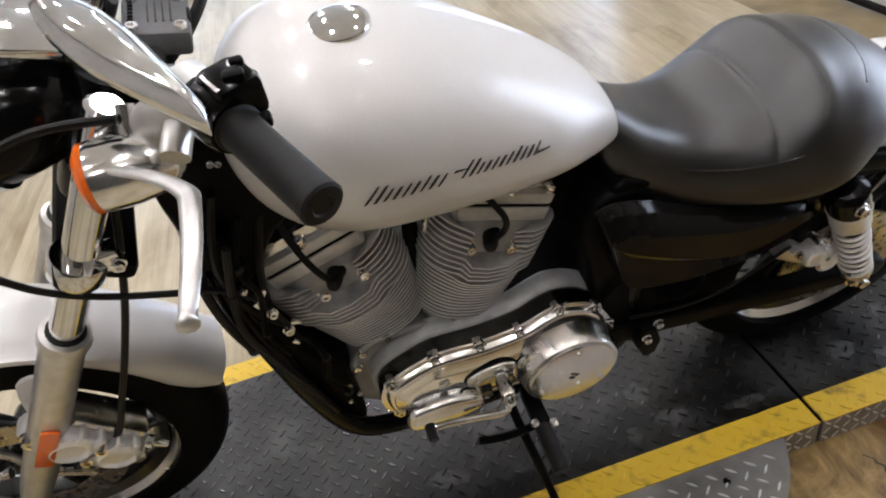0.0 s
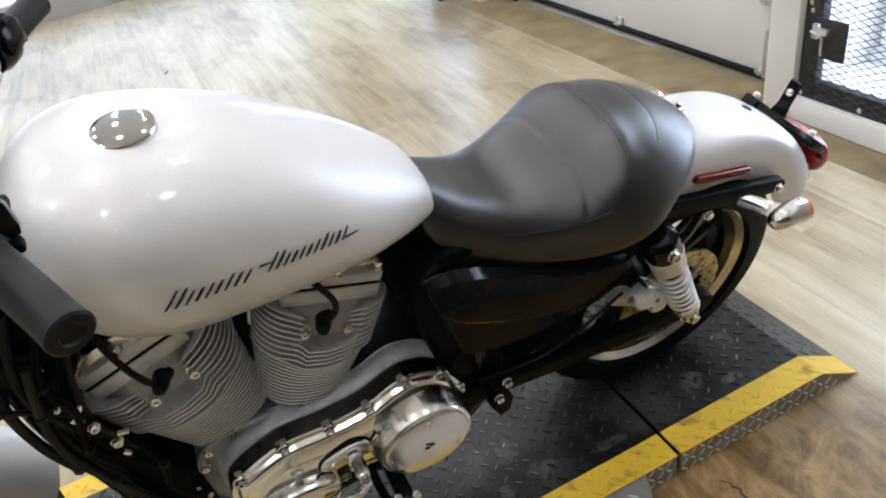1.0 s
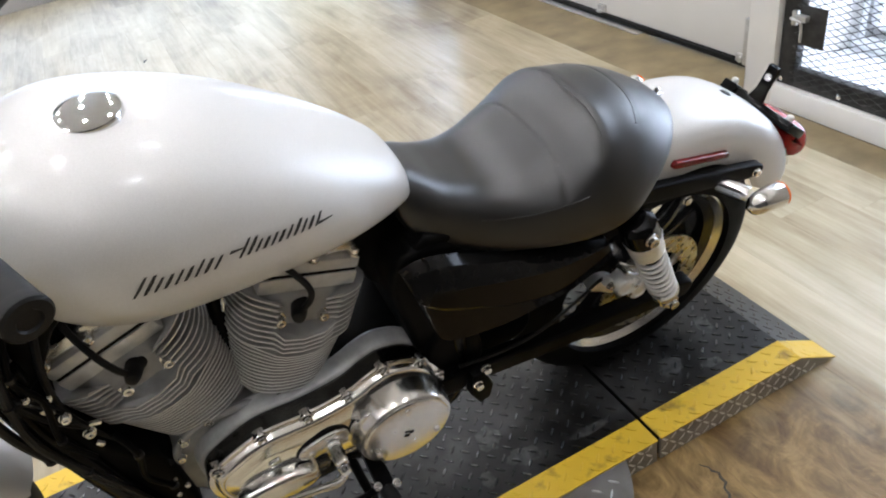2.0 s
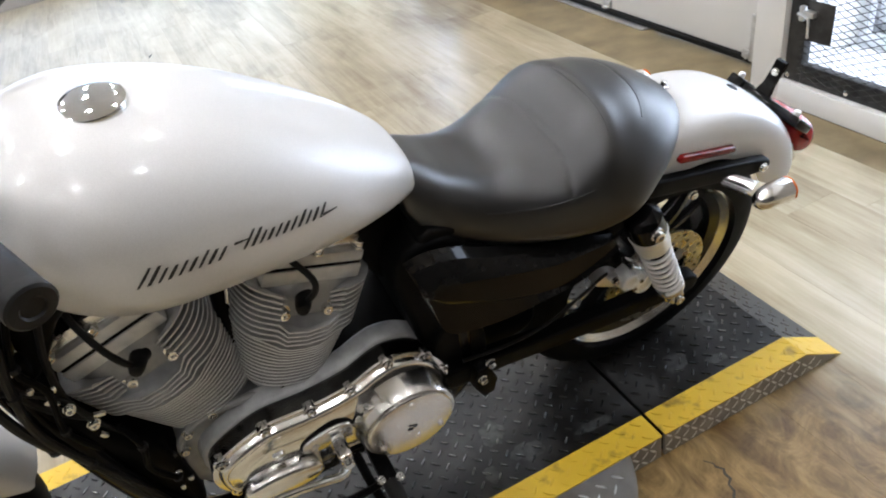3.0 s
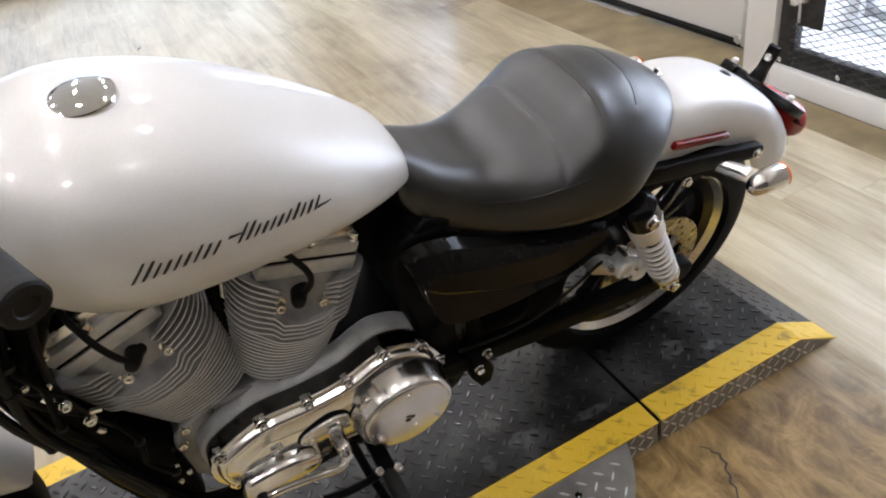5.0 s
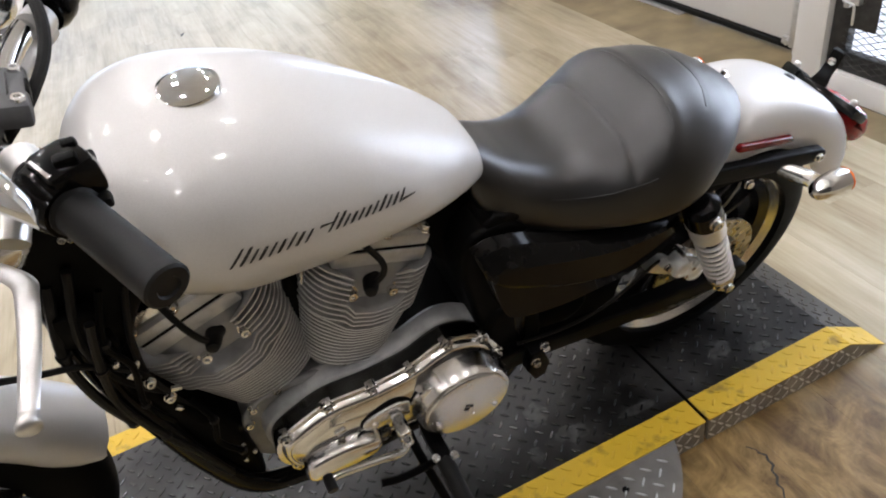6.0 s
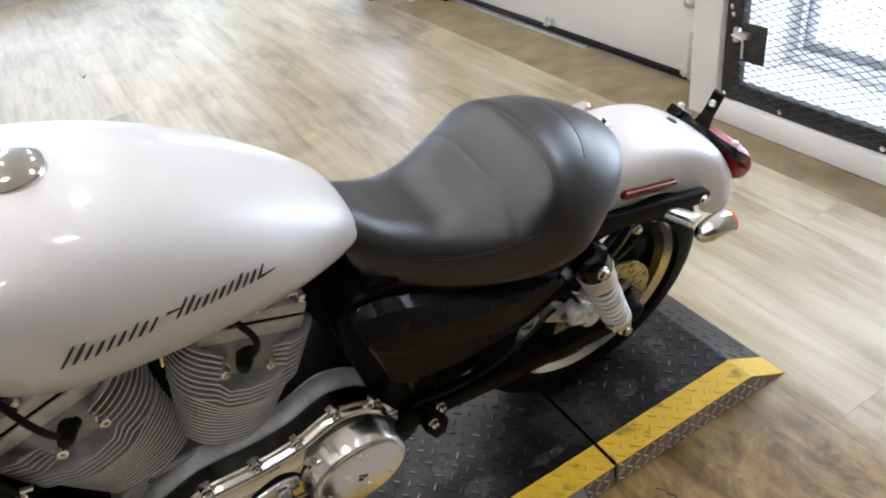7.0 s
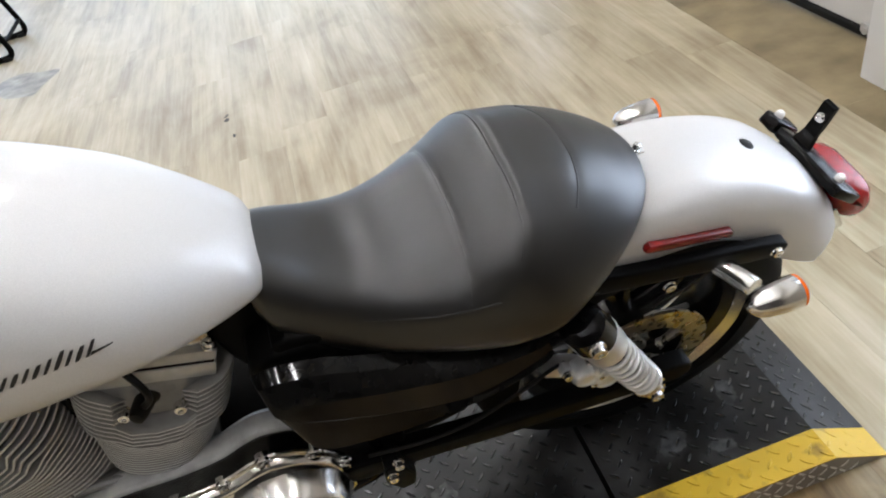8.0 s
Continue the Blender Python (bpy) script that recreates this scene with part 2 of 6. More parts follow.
    mid.color = (0.40, 0.342, 0.228, 1)
    link(m, m4.outputs[0], rp.inputs[0])
    # browner, blotchy tone inside a ragged radius round (0, -0.52)
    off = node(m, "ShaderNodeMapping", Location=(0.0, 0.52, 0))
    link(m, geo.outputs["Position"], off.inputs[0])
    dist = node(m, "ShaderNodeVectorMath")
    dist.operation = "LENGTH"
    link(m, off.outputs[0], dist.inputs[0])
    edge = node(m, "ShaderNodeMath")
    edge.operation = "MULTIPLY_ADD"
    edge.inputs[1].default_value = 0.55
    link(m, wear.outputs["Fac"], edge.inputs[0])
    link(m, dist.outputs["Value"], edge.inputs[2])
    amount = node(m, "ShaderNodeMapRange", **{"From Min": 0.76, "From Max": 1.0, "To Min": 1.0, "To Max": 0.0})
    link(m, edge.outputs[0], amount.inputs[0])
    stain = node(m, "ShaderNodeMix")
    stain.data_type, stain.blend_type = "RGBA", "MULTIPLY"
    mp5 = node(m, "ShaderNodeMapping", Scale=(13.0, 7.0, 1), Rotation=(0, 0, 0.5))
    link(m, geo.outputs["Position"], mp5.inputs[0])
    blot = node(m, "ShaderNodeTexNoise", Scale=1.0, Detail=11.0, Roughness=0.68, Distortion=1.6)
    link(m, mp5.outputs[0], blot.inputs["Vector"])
    blot_ramp = node(m, "ShaderNodeValToRGB")
    blot_ramp.color_ramp.elements[0].position, blot_ramp.color_ramp.elements[0].color = 0.34, (0.26, 0.17, 0.075, 1)
    blot_ramp.color_ramp.elements[1].position, blot_ramp.color_ramp.elements[1].color = 0.62, (0.92, 0.72, 0.42, 1)
    link(m, blot.outputs["Fac"], blot_ramp.inputs[0])
    link(m, blot_ramp.outputs[0], stain.inputs[7])
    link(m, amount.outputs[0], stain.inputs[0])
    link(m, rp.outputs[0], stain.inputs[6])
    hsv = node(m, "ShaderNodeHueSaturation")
    mr = node(m, "ShaderNodeMapRange", **{"To Min": 0.96, "To Max": 1.05})
    link(m, oi.outputs["Random"], mr.inputs[0])
    link(m, mr.outputs[0], hsv.inputs["Value"])
    link(m, stain.outputs[2], hsv.inputs["Color"])
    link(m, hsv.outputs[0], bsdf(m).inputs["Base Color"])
    r2 = node(m, "ShaderNodeMapRange", **{"To Min": 0.26, "To Max": 0.44})
    link(m, cloud.outputs["Fac"], r2.inputs[0])
    link(m, r2.outputs[0], bsdf(m).inputs["Roughness"])
    bp = node(m, "ShaderNodeBump", Strength=0.06, Distance=0.001)
    link(m, grain.outputs["Fac"], bp.inputs["Height"])
    link(m, bp.outputs[0], bsdf(m).inputs["Normal"])
    return m


FLOOR = floor_material()


# ---- mesh tools ----
def part(name, bm, material, parent=None, label="", smooth=35, second=None):
    """Links a bmesh as one mesh object under a thing or a part; second: the material of faces with index 1."""
    bmesh.ops.recalc_face_normals(bm, faces=bm.faces)
    me = bpy.data.meshes.new(name)
    bm.to_mesh(me)
    bm.free()
    if smooth:
        for p in me.polygons:
            p.use_smooth = True
        me.set_sharp_from_angle(angle=radians(smooth))
    me.materials.append(material)
    if second:
        me.materials.append(second)
    ob = new(name, me)
    if parent is not None:
        ob.parent = parent
    return tagged(ob, label) if label else ob


def thing(name, m, label, category, group="", kind=""):
    ob = new(name)
    ob.empty_display_size = 0.1
    ob.matrix_basis = m
    return tagged(ob, label, category, group, kind)


def loft(bm, rings, cap=True, closed=True):
    vs = [[bm.verts.new(p) for p in ring] for ring in rings]
    n = len(vs[0])
    for a, b in zip(vs, vs[1:]):
        for i in range(n if closed else n - 1):
            k = (i + 1) % n
            bm.faces.new((a[i], a[k], b[k], b[i]))
    if cap and closed:
        bm.faces.new(vs[0])
        bm.faces.new(list(reversed(vs[-1])))
    return vs


def spline(pts, k=6, closed=False):
    """Points on a smooth curve through pts."""
    p = [Vector(q) for q in pts]
    n, out = len(p), []
    for i in range(n if closed else n - 1):
        if closed:
            a, b, c, d = p[i - 1], p[i], p[(i + 1) % n], p[(i + 2) % n]
        else:
            a, b, c, d = p[max(i - 1, 0)], p[i], p[i + 1], p[min(i + 2, n - 1)]
        for j in range(k):
            t = j / k
            out.append(0.5 * (2 * b + (c - a) * t + (2 * a - 5 * b + 4 * c - d) * t * t + (3 * b - a - 3 * c + d) * t ** 3))
    if not closed:
        out.append(p[-1])
    return out


def tube(bm, pts, r, n=10, cap=True):
    """A round tube along pts; r: one radius or one for each point."""
    pts = [Vector(p) for p in pts]
    rs = r if isinstance(r, (list, tuple)) else [r] * len(pts)
    d0 = (pts[1] - pts[0]).normalized()
    up = d0.orthogonal().normalized()
    rings = []
    for i, p in enumerate(pts):
        d = (pts[min(i + 1, len(pts) - 1)] - pts[max(i - 1, 0)]).normalized()
        up = (up - d * up.dot(d)).normalized()
        side = d.cross(up)
        rings.append([p + rs[i] * (math.cos(a) * up + math.sin(a) * side) for a in (2 * math.pi * j / n for j in range(n))])
    loft(bm, rings, cap)
    return bm


def lathe(bm, a, axis, prof, n=24):
    """A turned body: prof holds (distance along the axis, radius)."""
    a, axis = Vector(a), Vector(axis).normalized()
    up = axis.orthogonal().normalized()
    side = axis.cross(up)
    loft(bm, [[a + axis * d + max(r, 1e-5) * (math.cos(t) * up + math.sin(t) * side) for t in (2 * math.pi * j / n for j in range(n))] for d, r in prof])
    return bm


def rod(bm, a, b, r, n=16, bev=0.0015):
    a, b = Vector(a), Vector(b)
    h = (b - a).length
    return lathe(bm, a, b - a, [(0, r - bev), (bev, r), (h - bev, r), (h, r - bev)], n)


def box(bm, c, s, bev=0.003, turn=None, seg=2):
    b2 = bmesh.new()
    bmesh.ops.create_cube(b2, size=1)
    bmesh.ops.scale(b2, vec=s, verts=b2.verts)
    if bev:
        bmesh.ops.bevel(b2, geom=list(b2.edges), offset=bev, segments=seg, affect="EDGES", profile=0.5)
    m = Matrix.Translation(c) @ (turn if turn is not None else Matrix.Identity(4))
    back = [bm.verts.new(m @ v.co) for v in b2.verts]
    b2.verts.index_update()
    for f in b2.faces:
        bm.faces.new([back[v.index] for v in f.verts])
    b2.free()
    return bm


def inset(poly, d):
    """A polygon (x, z) drawn in by d."""
    n, out = len(poly), []
    area = sum(poly[i][0] * poly[(i + 1) % n][1] - poly[(i + 1) % n][0] * poly[i][1] for i in range(n))
    s = 1 if area > 0 else -1
    for i in range(n):
        p, q, r = (Vector(poly[j % n][:2]) for j in (i - 1, i, i + 1))
        e, f = (q - p).normalized(), (r - q).normalized()
        nrm = (Vector((-e.y, e.x)) + Vector((-f.y, f.x)))
        nrm = nrm.normalized() if nrm.length > 1e-6 else Vector((-e.y, e.x))
        out.append((q.x + s * d * nrm.x, q.y + s * d * nrm.y))
    return out


def slab(bm, poly, y0, y1, bev=0.004, steps=3):
    """A plate: the outline (x, z) from y0 (outer face, rounded) to y1."""
    sgn = 1 if y1 > y0 else -1
    rings = []
    for i in range(steps + 1):
        a = math.pi / 2 * i / steps
        q = inset(poly, bev * (1 - math.sin(a)))
        y = y0 + sgn * bev * (1 - math.cos(a))
        rings.append([Vector((x, y, z)) for x, z in q])
    rings.append([Vector((x, y1, z)) for x, z in poly])
    loft(bm, rings)
    return bm


def outline(pts, k=5):
    return [(p.x, p.y) for p in spline([(x, z, 0) for x, z in pts], k, closed=True)]


def lerp_table(rows, x):
    """Smoothly read a table of (x, value, value, ...)."""
    if x <= rows[0][0]:
        return rows[0][1:]
    for a, b in zip(rows, rows[1:]):
        if x <= b[0]:
            t = (x - a[0]) / (b[0] - a[0])
            i = rows.index(a)
            p, q = rows[max(i - 1, 0)], rows[min(i + 2, len(rows) - 1)]
            out = []
            for j in range(1, len(a)):
                ma = (b[j] - p[j]) / max(b[0] - p[0], 1e-6) * (b[0] - a[0])
                mb = (q[j] - a[j]) / max(q[0] - a[0], 1e-6) * (b[0] - a[0])
                out.append((2 * t ** 3 - 3 * t * t + 1) * a[j] + (t ** 3 - 2 * t * t + t) * ma + (-2 * t ** 3 + 3 * t * t) * b[j] + (t ** 3 - t * t) * mb)
            return out
    return rows[-1][1:]


def hexbolt(bm, p, axis, r, h):
    lathe(bm, p, axis, [(0, r * 1.25), (h * 0.25, r * 1.25), (h * 0.26, r), (h * 0.9, r), (h, r * 0.82), (h, r * 0.45), (h * 0.6, r * 0.4)], 12)
    return bm


# ---- the room ----
H = 0.069             # height of the platform's top
WEST, EAST, SOUTH, NORTH, TOP = -5.0, 1.5, -3.5, 6.5, 3.3


def quad_box(name, x0, x1, y0, y1, z0, z1, material, parent=None, label="", bev=0.0):
    bm = bmesh.new()
    box(bm, ((x0 + x1) / 2, (y0 + y1) / 2, (z0 + z1) / 2), (x1 - x0, y1 - y0, z1 - z0), bev)
    return part(name, bm, material, parent, label, smooth=0 if not bev else 35)


def build_room():
    tagged(quad_box("wall_west", WEST - 0.12, WEST, SOUTH - 0.12, NORTH + 0.12, 0, TOP, FARWALL), "plain taupe painted wall of the workshop", "wall", kind="structure")
    tagged(quad_box("wall_south", WEST, 3.6, SOUTH - 0.12, SOUTH, 0, TOP, DARKPAINT), "plain charcoal painted wall of the workshop", "wall", kind="structure")
    n = thing("wall_north", pose(0, 0, 0), "plain taupe painted wall with a wide shop window", "wall", kind="structure")
    for x0, x1, z0, z1 in ((WEST, -3.5, 0, TOP), (0.9, 3.6, 0, TOP), (-3.5, 0.9, 0, 0.2), (-3.5, 0.9, 2.7, TOP)):
        quad_box("wall_panel", x0, x1, NORTH, NORTH + 0.12, z0, z1, FARWALL, n)
    s = thing("window_3", pose(0, 0, 0), "wide shop window with daylight behind it", "window", kind="structure")
    for i in range(4):
        quad_box("pane", -3.46 + 1.1 * i, -2.44 + 1.1 * i, NORTH + 0.05, NORTH + 0.058, 0.24, 2.66, PANE, s).visible_shadow = False
    for i in range(5):
        x = -3.48 + 1.1 * i - (0.02 if i == 4 else 0)
        quad_box("mullion", x - 0.02, x + 0.04, NORTH + 0.02, NORTH + 0.09, 0.201, 2.699, STEEL, s, bev=0.003)
    tagged(quad_box("backdrop", -4.4, 1.8, NORTH + 0.9, NORTH + 0.92, 0, TOP, STREET), "bright daylight outside the shop window", "backdrop", kind="structure")
    tagged(quad_box("ceiling", WEST - 0.12, 3.72, SOUTH - 0.12, NORTH + 0.12, TOP, TOP + 0.1, CEILING), "plain pale workshop ceiling", "ceiling", kind="structure")
    # wall of the overhead door, with a glazed opening further along it
    w = thing("wall_east", pose(0, 0, 0), "white painted wall with a large overhead door and glazing", "wall", kind="structure")
    quad_box("wall_panel", EAST, EAST + 0.12, 3.552, 3.61, 0, TOP, WALL, w)
    quad_box("wall_panel", EAST, EAST + 0.12, 5.1, NORTH, 0, TOP, WALL, w)
    quad_box("wall_panel", EAST, EAST + 0.12, 3.61, 5.1, 2.2, TOP, WALL, w)
    quad_box("wall_panel", EAST, EAST + 0.12, 1.12, 3.55, 2.6, TOP, WALL, w)
    quad_box("wall_panel", EAST + 0.03, EAST + 0.12, 3.10, 3.34, 0, 2.6, GREYBAR, w)
    bm = bmesh.new()
    box(bm, ((1.31 + 1.62) / 2, 3.445, 1.3), (0.31, 0.21, 2.6), 0.004)
    tagged(part("post", bm, WALL), "white painted post beside the overhead door", "post", kind="structure")
    t = thing("door_track", pose(EAST, 3.20, 0), "galvanised vertical door track with a black bracket", "track")
    quad_box("rail", -0.02, 0.028, -0.03, 0.03, 0.0, 2.5, STEEL, t, bev=0.004)
    quad_box("bracket", -0.05, -0.021, -0.05, 0.035, 0.0, 0.10, SATIN, t, bev=0.004)
    b = thing("storage_box", pose(1.28, 3.68, 0), "blue plastic storage box standing by the wall", "box")
    bm = bmesh.new()
    loft(bm, [[Vector((sx * k, sy * k * 0.55, z)) for sx, sy in ((0.14, 0.14), (-0.14, 0.14), (-0.14, -0.14), (0.14, -0.14))] for z, k in ((0.0, 0.88), (0.012, 0.92), (0.30, 1.0), (0.33, 1.02))])
    part("tub", bm, BLUE, b, smooth=0)
    quad_box("lid", -0.15, 0.15, -0.085, 0.085, 0.331, 0.35, BLUE, b, bev=0.006)
    g = thing("window_1", pose(0, 0, 0), "tall glazed opening with daylight behind it", "window", kind="structure")
    quad_box("pane", EAST + 0.05, EAST + 0.058, 3.66, 5.05, 0.06, 2.15, PANE, g).visible_shadow = False
    for y0, y1, z0, z1 in ((3.61, 3.66, 0, 2.2), (5.05, 5.1, 0, 2.2), (3.66, 5.05, 0, 0.06), (3.66, 5.05, 2.15, 2.2)):
        quad_box("frame_bar", EAST + 0.02, EAST + 0.09, y0, y1, z0, z1, STEEL, g, bev=0.003)
    # overhead door
    d = thing("overhead_door", pose(0, 0, 0), "white panelled overhead door with a black rubber bottom seal, closed", "door", kind="structure")
    for i in range(5):
        z0 = 0.038 + i * 0.51
        quad_box("panel", EAST + 0.02, EAST + 0.06, 1.27, 3.10, z0, z0 + 0.505, DOORPAINT, d, bev=0.004)
    quad_box("bottom_seal", EAST + 0.005, EAST + 0.062, 1.265, 3.10, 0.012, 0.036, RUBBER, d, "black rubber bottom seal", bev=0.006)
    quad_box("sill_strip", EAST - 0.018, EAST + 0.08, 1.9, 3.10, 0.001, 0.009, STEEL, d, "thin grey metal sill strip", bev=0.002)
    for y in (2.20, 3.06):
        bm = bmesh.new()
        box(bm, (EAST + 0.012, y, 0.062), (0.02, 0.05, 0.034), 0.003)
        box(bm, (EAST + 0.0, y, 0.05), (0.03, 0.035, 0.008), 0.002)
        part("bracket", bm, STEEL, d, "small galvanised bracket")
    quad_box("roller_track", EAST - 0.012, EAST + 0.01, 1.235, 1.262, 0.03, 0.22, STEEL, d, "galvanised roller guide", bev=0.003)
    for z in (0.05, 0.33):
        bm = bmesh.new()
        rod(bm, (EAST - 0.02, 1.27, z), (EAST + 0.015, 1.27, z), 0.012)
        box(bm, (EAST + 0.004, 1.285, z), (0.016, 0.04, 0.03), 0.002)
        part("hinge", bm, STEEL, d, "galvanised corner hinge")


def build_gate():
    """White timber jamb and sill that frame a black expanded-metal gate."""
    x0, x1 = 1.345, 1.435
    bm = bmesh.new()
    box(bm, ((x0 + 1.62) / 2, 1.0475, 1.3), (1.62 - x0, 0.125, 2.6), 0.004)
    tagged(part("jamb", bm, WALL), "white painted timber post beside the mesh gate", "post", kind="structure")
    bm = bmesh.new()
    box(bm, ((x0 + x1) / 2, -1.2565, 0.0425), (x1 - x0, 4.483, 0.085), 0.004)
    tagged(part("sill", bm, WALL), "scuffed white painted timber beam on the floor under the gate", "beam", kind="structure")
    tagged(quad_box("wall_above_gate", x0, x1, SOUTH, 0.984, 2.02, TOP, WALL), "white wall above the mesh gate", "wall", kind="structure")
    tagged(quad_box("wall_beside_gate", x0, x1, SOUTH, -0.145, 0.086, 2.019, FARWALL), "plain taupe wall beside the mesh gate", "wall", kind="structure")
    g = thing("mesh_gate", pose(x0 + 0.02, 0.98, 0.087), "black steel gate of expanded metal mesh with a latch", "gate")
    fw, wid, hei = 0.068, 1.12, 1.92
    for n, c, s in (("stile", (0.018, -fw / 2, hei / 2), (0.036, fw, hei)), ("stile", (0.018, -wid + fw / 2, hei / 2), (0.036, fw, hei)),
                    ("bottom_rail", (0.018, -wid / 2, fw / 2), (0.035, wid - 2 * fw - 0.001, fw)), ("top_rail", (0.018, -wid / 2, hei - fw / 2), (0.035, wid - 2 * fw - 0.001, fw))):
        bm = bmesh.new()
        box(bm, c, s, 0.004)
        part(n, bm, GATEBLACK, g)
    # expanded metal: two families of zigzag strands that meet at the bonds
    bm = bmesh.new()
    px, pz, r = 0.052, 0.0235, 0.0018
    y_lo, y_hi, z_lo, z_hi = -1.10, -fw + 0.012, 0.030, 1.88
    for i in range(int((z_hi - z_lo) / pz) + 1):
        z = z_lo + i * pz
        n = int((y_hi - y_lo) / (px / 2))
        for side in (1, -1):
            pts = [Vector((-0.006 + 0.003 * (j % 2), y_hi - j * px / 2, z + side * (pz / 2 if j % 2 else 0) * 0.96)) for j in range(n + 1)]
            rings = [[p + Vector((r, 0, 0.0)), p + Vector((0, 0, r * 0.9)), p + Vector((-r, 0, 0)), p + Vector((0, 0, -r * 0.9))] for p in pts]
            loft(bm, rings)
    tagged(part("mesh_sheet", bm, GATEBLACK, g, "black expanded metal mesh", smooth=0), kind="stuff")
    bm = bmesh.new()
    box(bm, (-0.011, -0.128, 0.230), (0.004, 0.100, 0.134), 0.0015)
    part("latch_plate", bm, GATEBLACK, g, "black steel latch plate")
    bm = bmesh.new()
    box(bm, (-0.022, -0.092, 0.256), (0.02, 0.045, 0.02), 0.003)
    box(bm, (-0.014, -0.06, 0.250), (0.016, 0.02, 0.05), 0.003)
    tube(bm, spline([(-0.026, -0.05, 0.250), (-0.034, -0.09, 0.248), (-0.036, -0.103, 0.238), (-0.036, -0.106, 0.183)], 5), 0.0045, 8)
    part("latch", bm, STEEL, g, "galvanised slide bolt with a bent handle")
    for y, z in ((-0.018, 0.018), (-0.255, 0.02), (-0.62, 0.02), (-0.98, 0.02), (-0.03, 0.31), (-0.022, 0.335), (-0.03, 0.6)):
        bm = bmesh.new()
        lathe(bm, (0, y, z), (-1, 0, 0), [(0, 0.009), (0.003, 0.009), (0.006, 0.005), (0.0065, 0.0005)], 12)
        part("bolt_head", bm, BOLT, g)
    # porch behind the gate: paved floor, low wall and glazing post, daylight beyond
    tagged(quad_box("porch_floor", 1.436, 3.6, SOUTH, 1.129, -0.06, -0.002, PORCH), "pale floor behind the mesh gate", "floor", kind="structure")
    tagged(quad_box("porch_wall", 1.5, 3.6, 1.13, 1.25, 0, TOP, WALL), "white painted wall behind the mesh gate", "wall", kind="structure")
    tagged(quad_box("porch_wall_far", 1.436, 3.6, -0.75, -0.63, 0, TOP, WALL), "white painted wall behind the mesh gate", "wall", kind="structure")
    b = thing("window_2", pose(0, 0, 0), "grey glazing frame with a low curb and daylight beyond", "window", kind="structure")
    quad_box("curb", 1.93, 2.03, -0.629, 1.128, 0.0, 0.045, PORCH, b, bev=0.004)
    for y in (1.09, 0.62, 0.15, -0.32):
        quad_box("mullion", 1.95, 2.01, y - 0.022, y + 0.022, 0.046, TOP, GREYBAR, b, bev=0.003)
        quad_box("glazing_bead", 1.936, 1.949, y - 0.009, y + 0.009, 0.046, TOP, PORCH, b, bev=0.002)
    for z in (0.046, 1.2):
        quad_box("transom", 1.962, 2.0, -0.629, 1.06, z, z + 0.035, GREYBAR, b, bev=0.003)
    tagged(quad_box("backdrop", 2.6, 2.62, 3.0, NORTH, 0, TOP, ALLEY), "bright daylight outside the tall glazing", "backdrop", kind="structure")
    tagged(quad_box("backdrop", 3.3, 3.32, SOUTH, 1.12, -0.1, TOP, DAY), "bright overcast daylight outside", "backdrop", kind="structure")


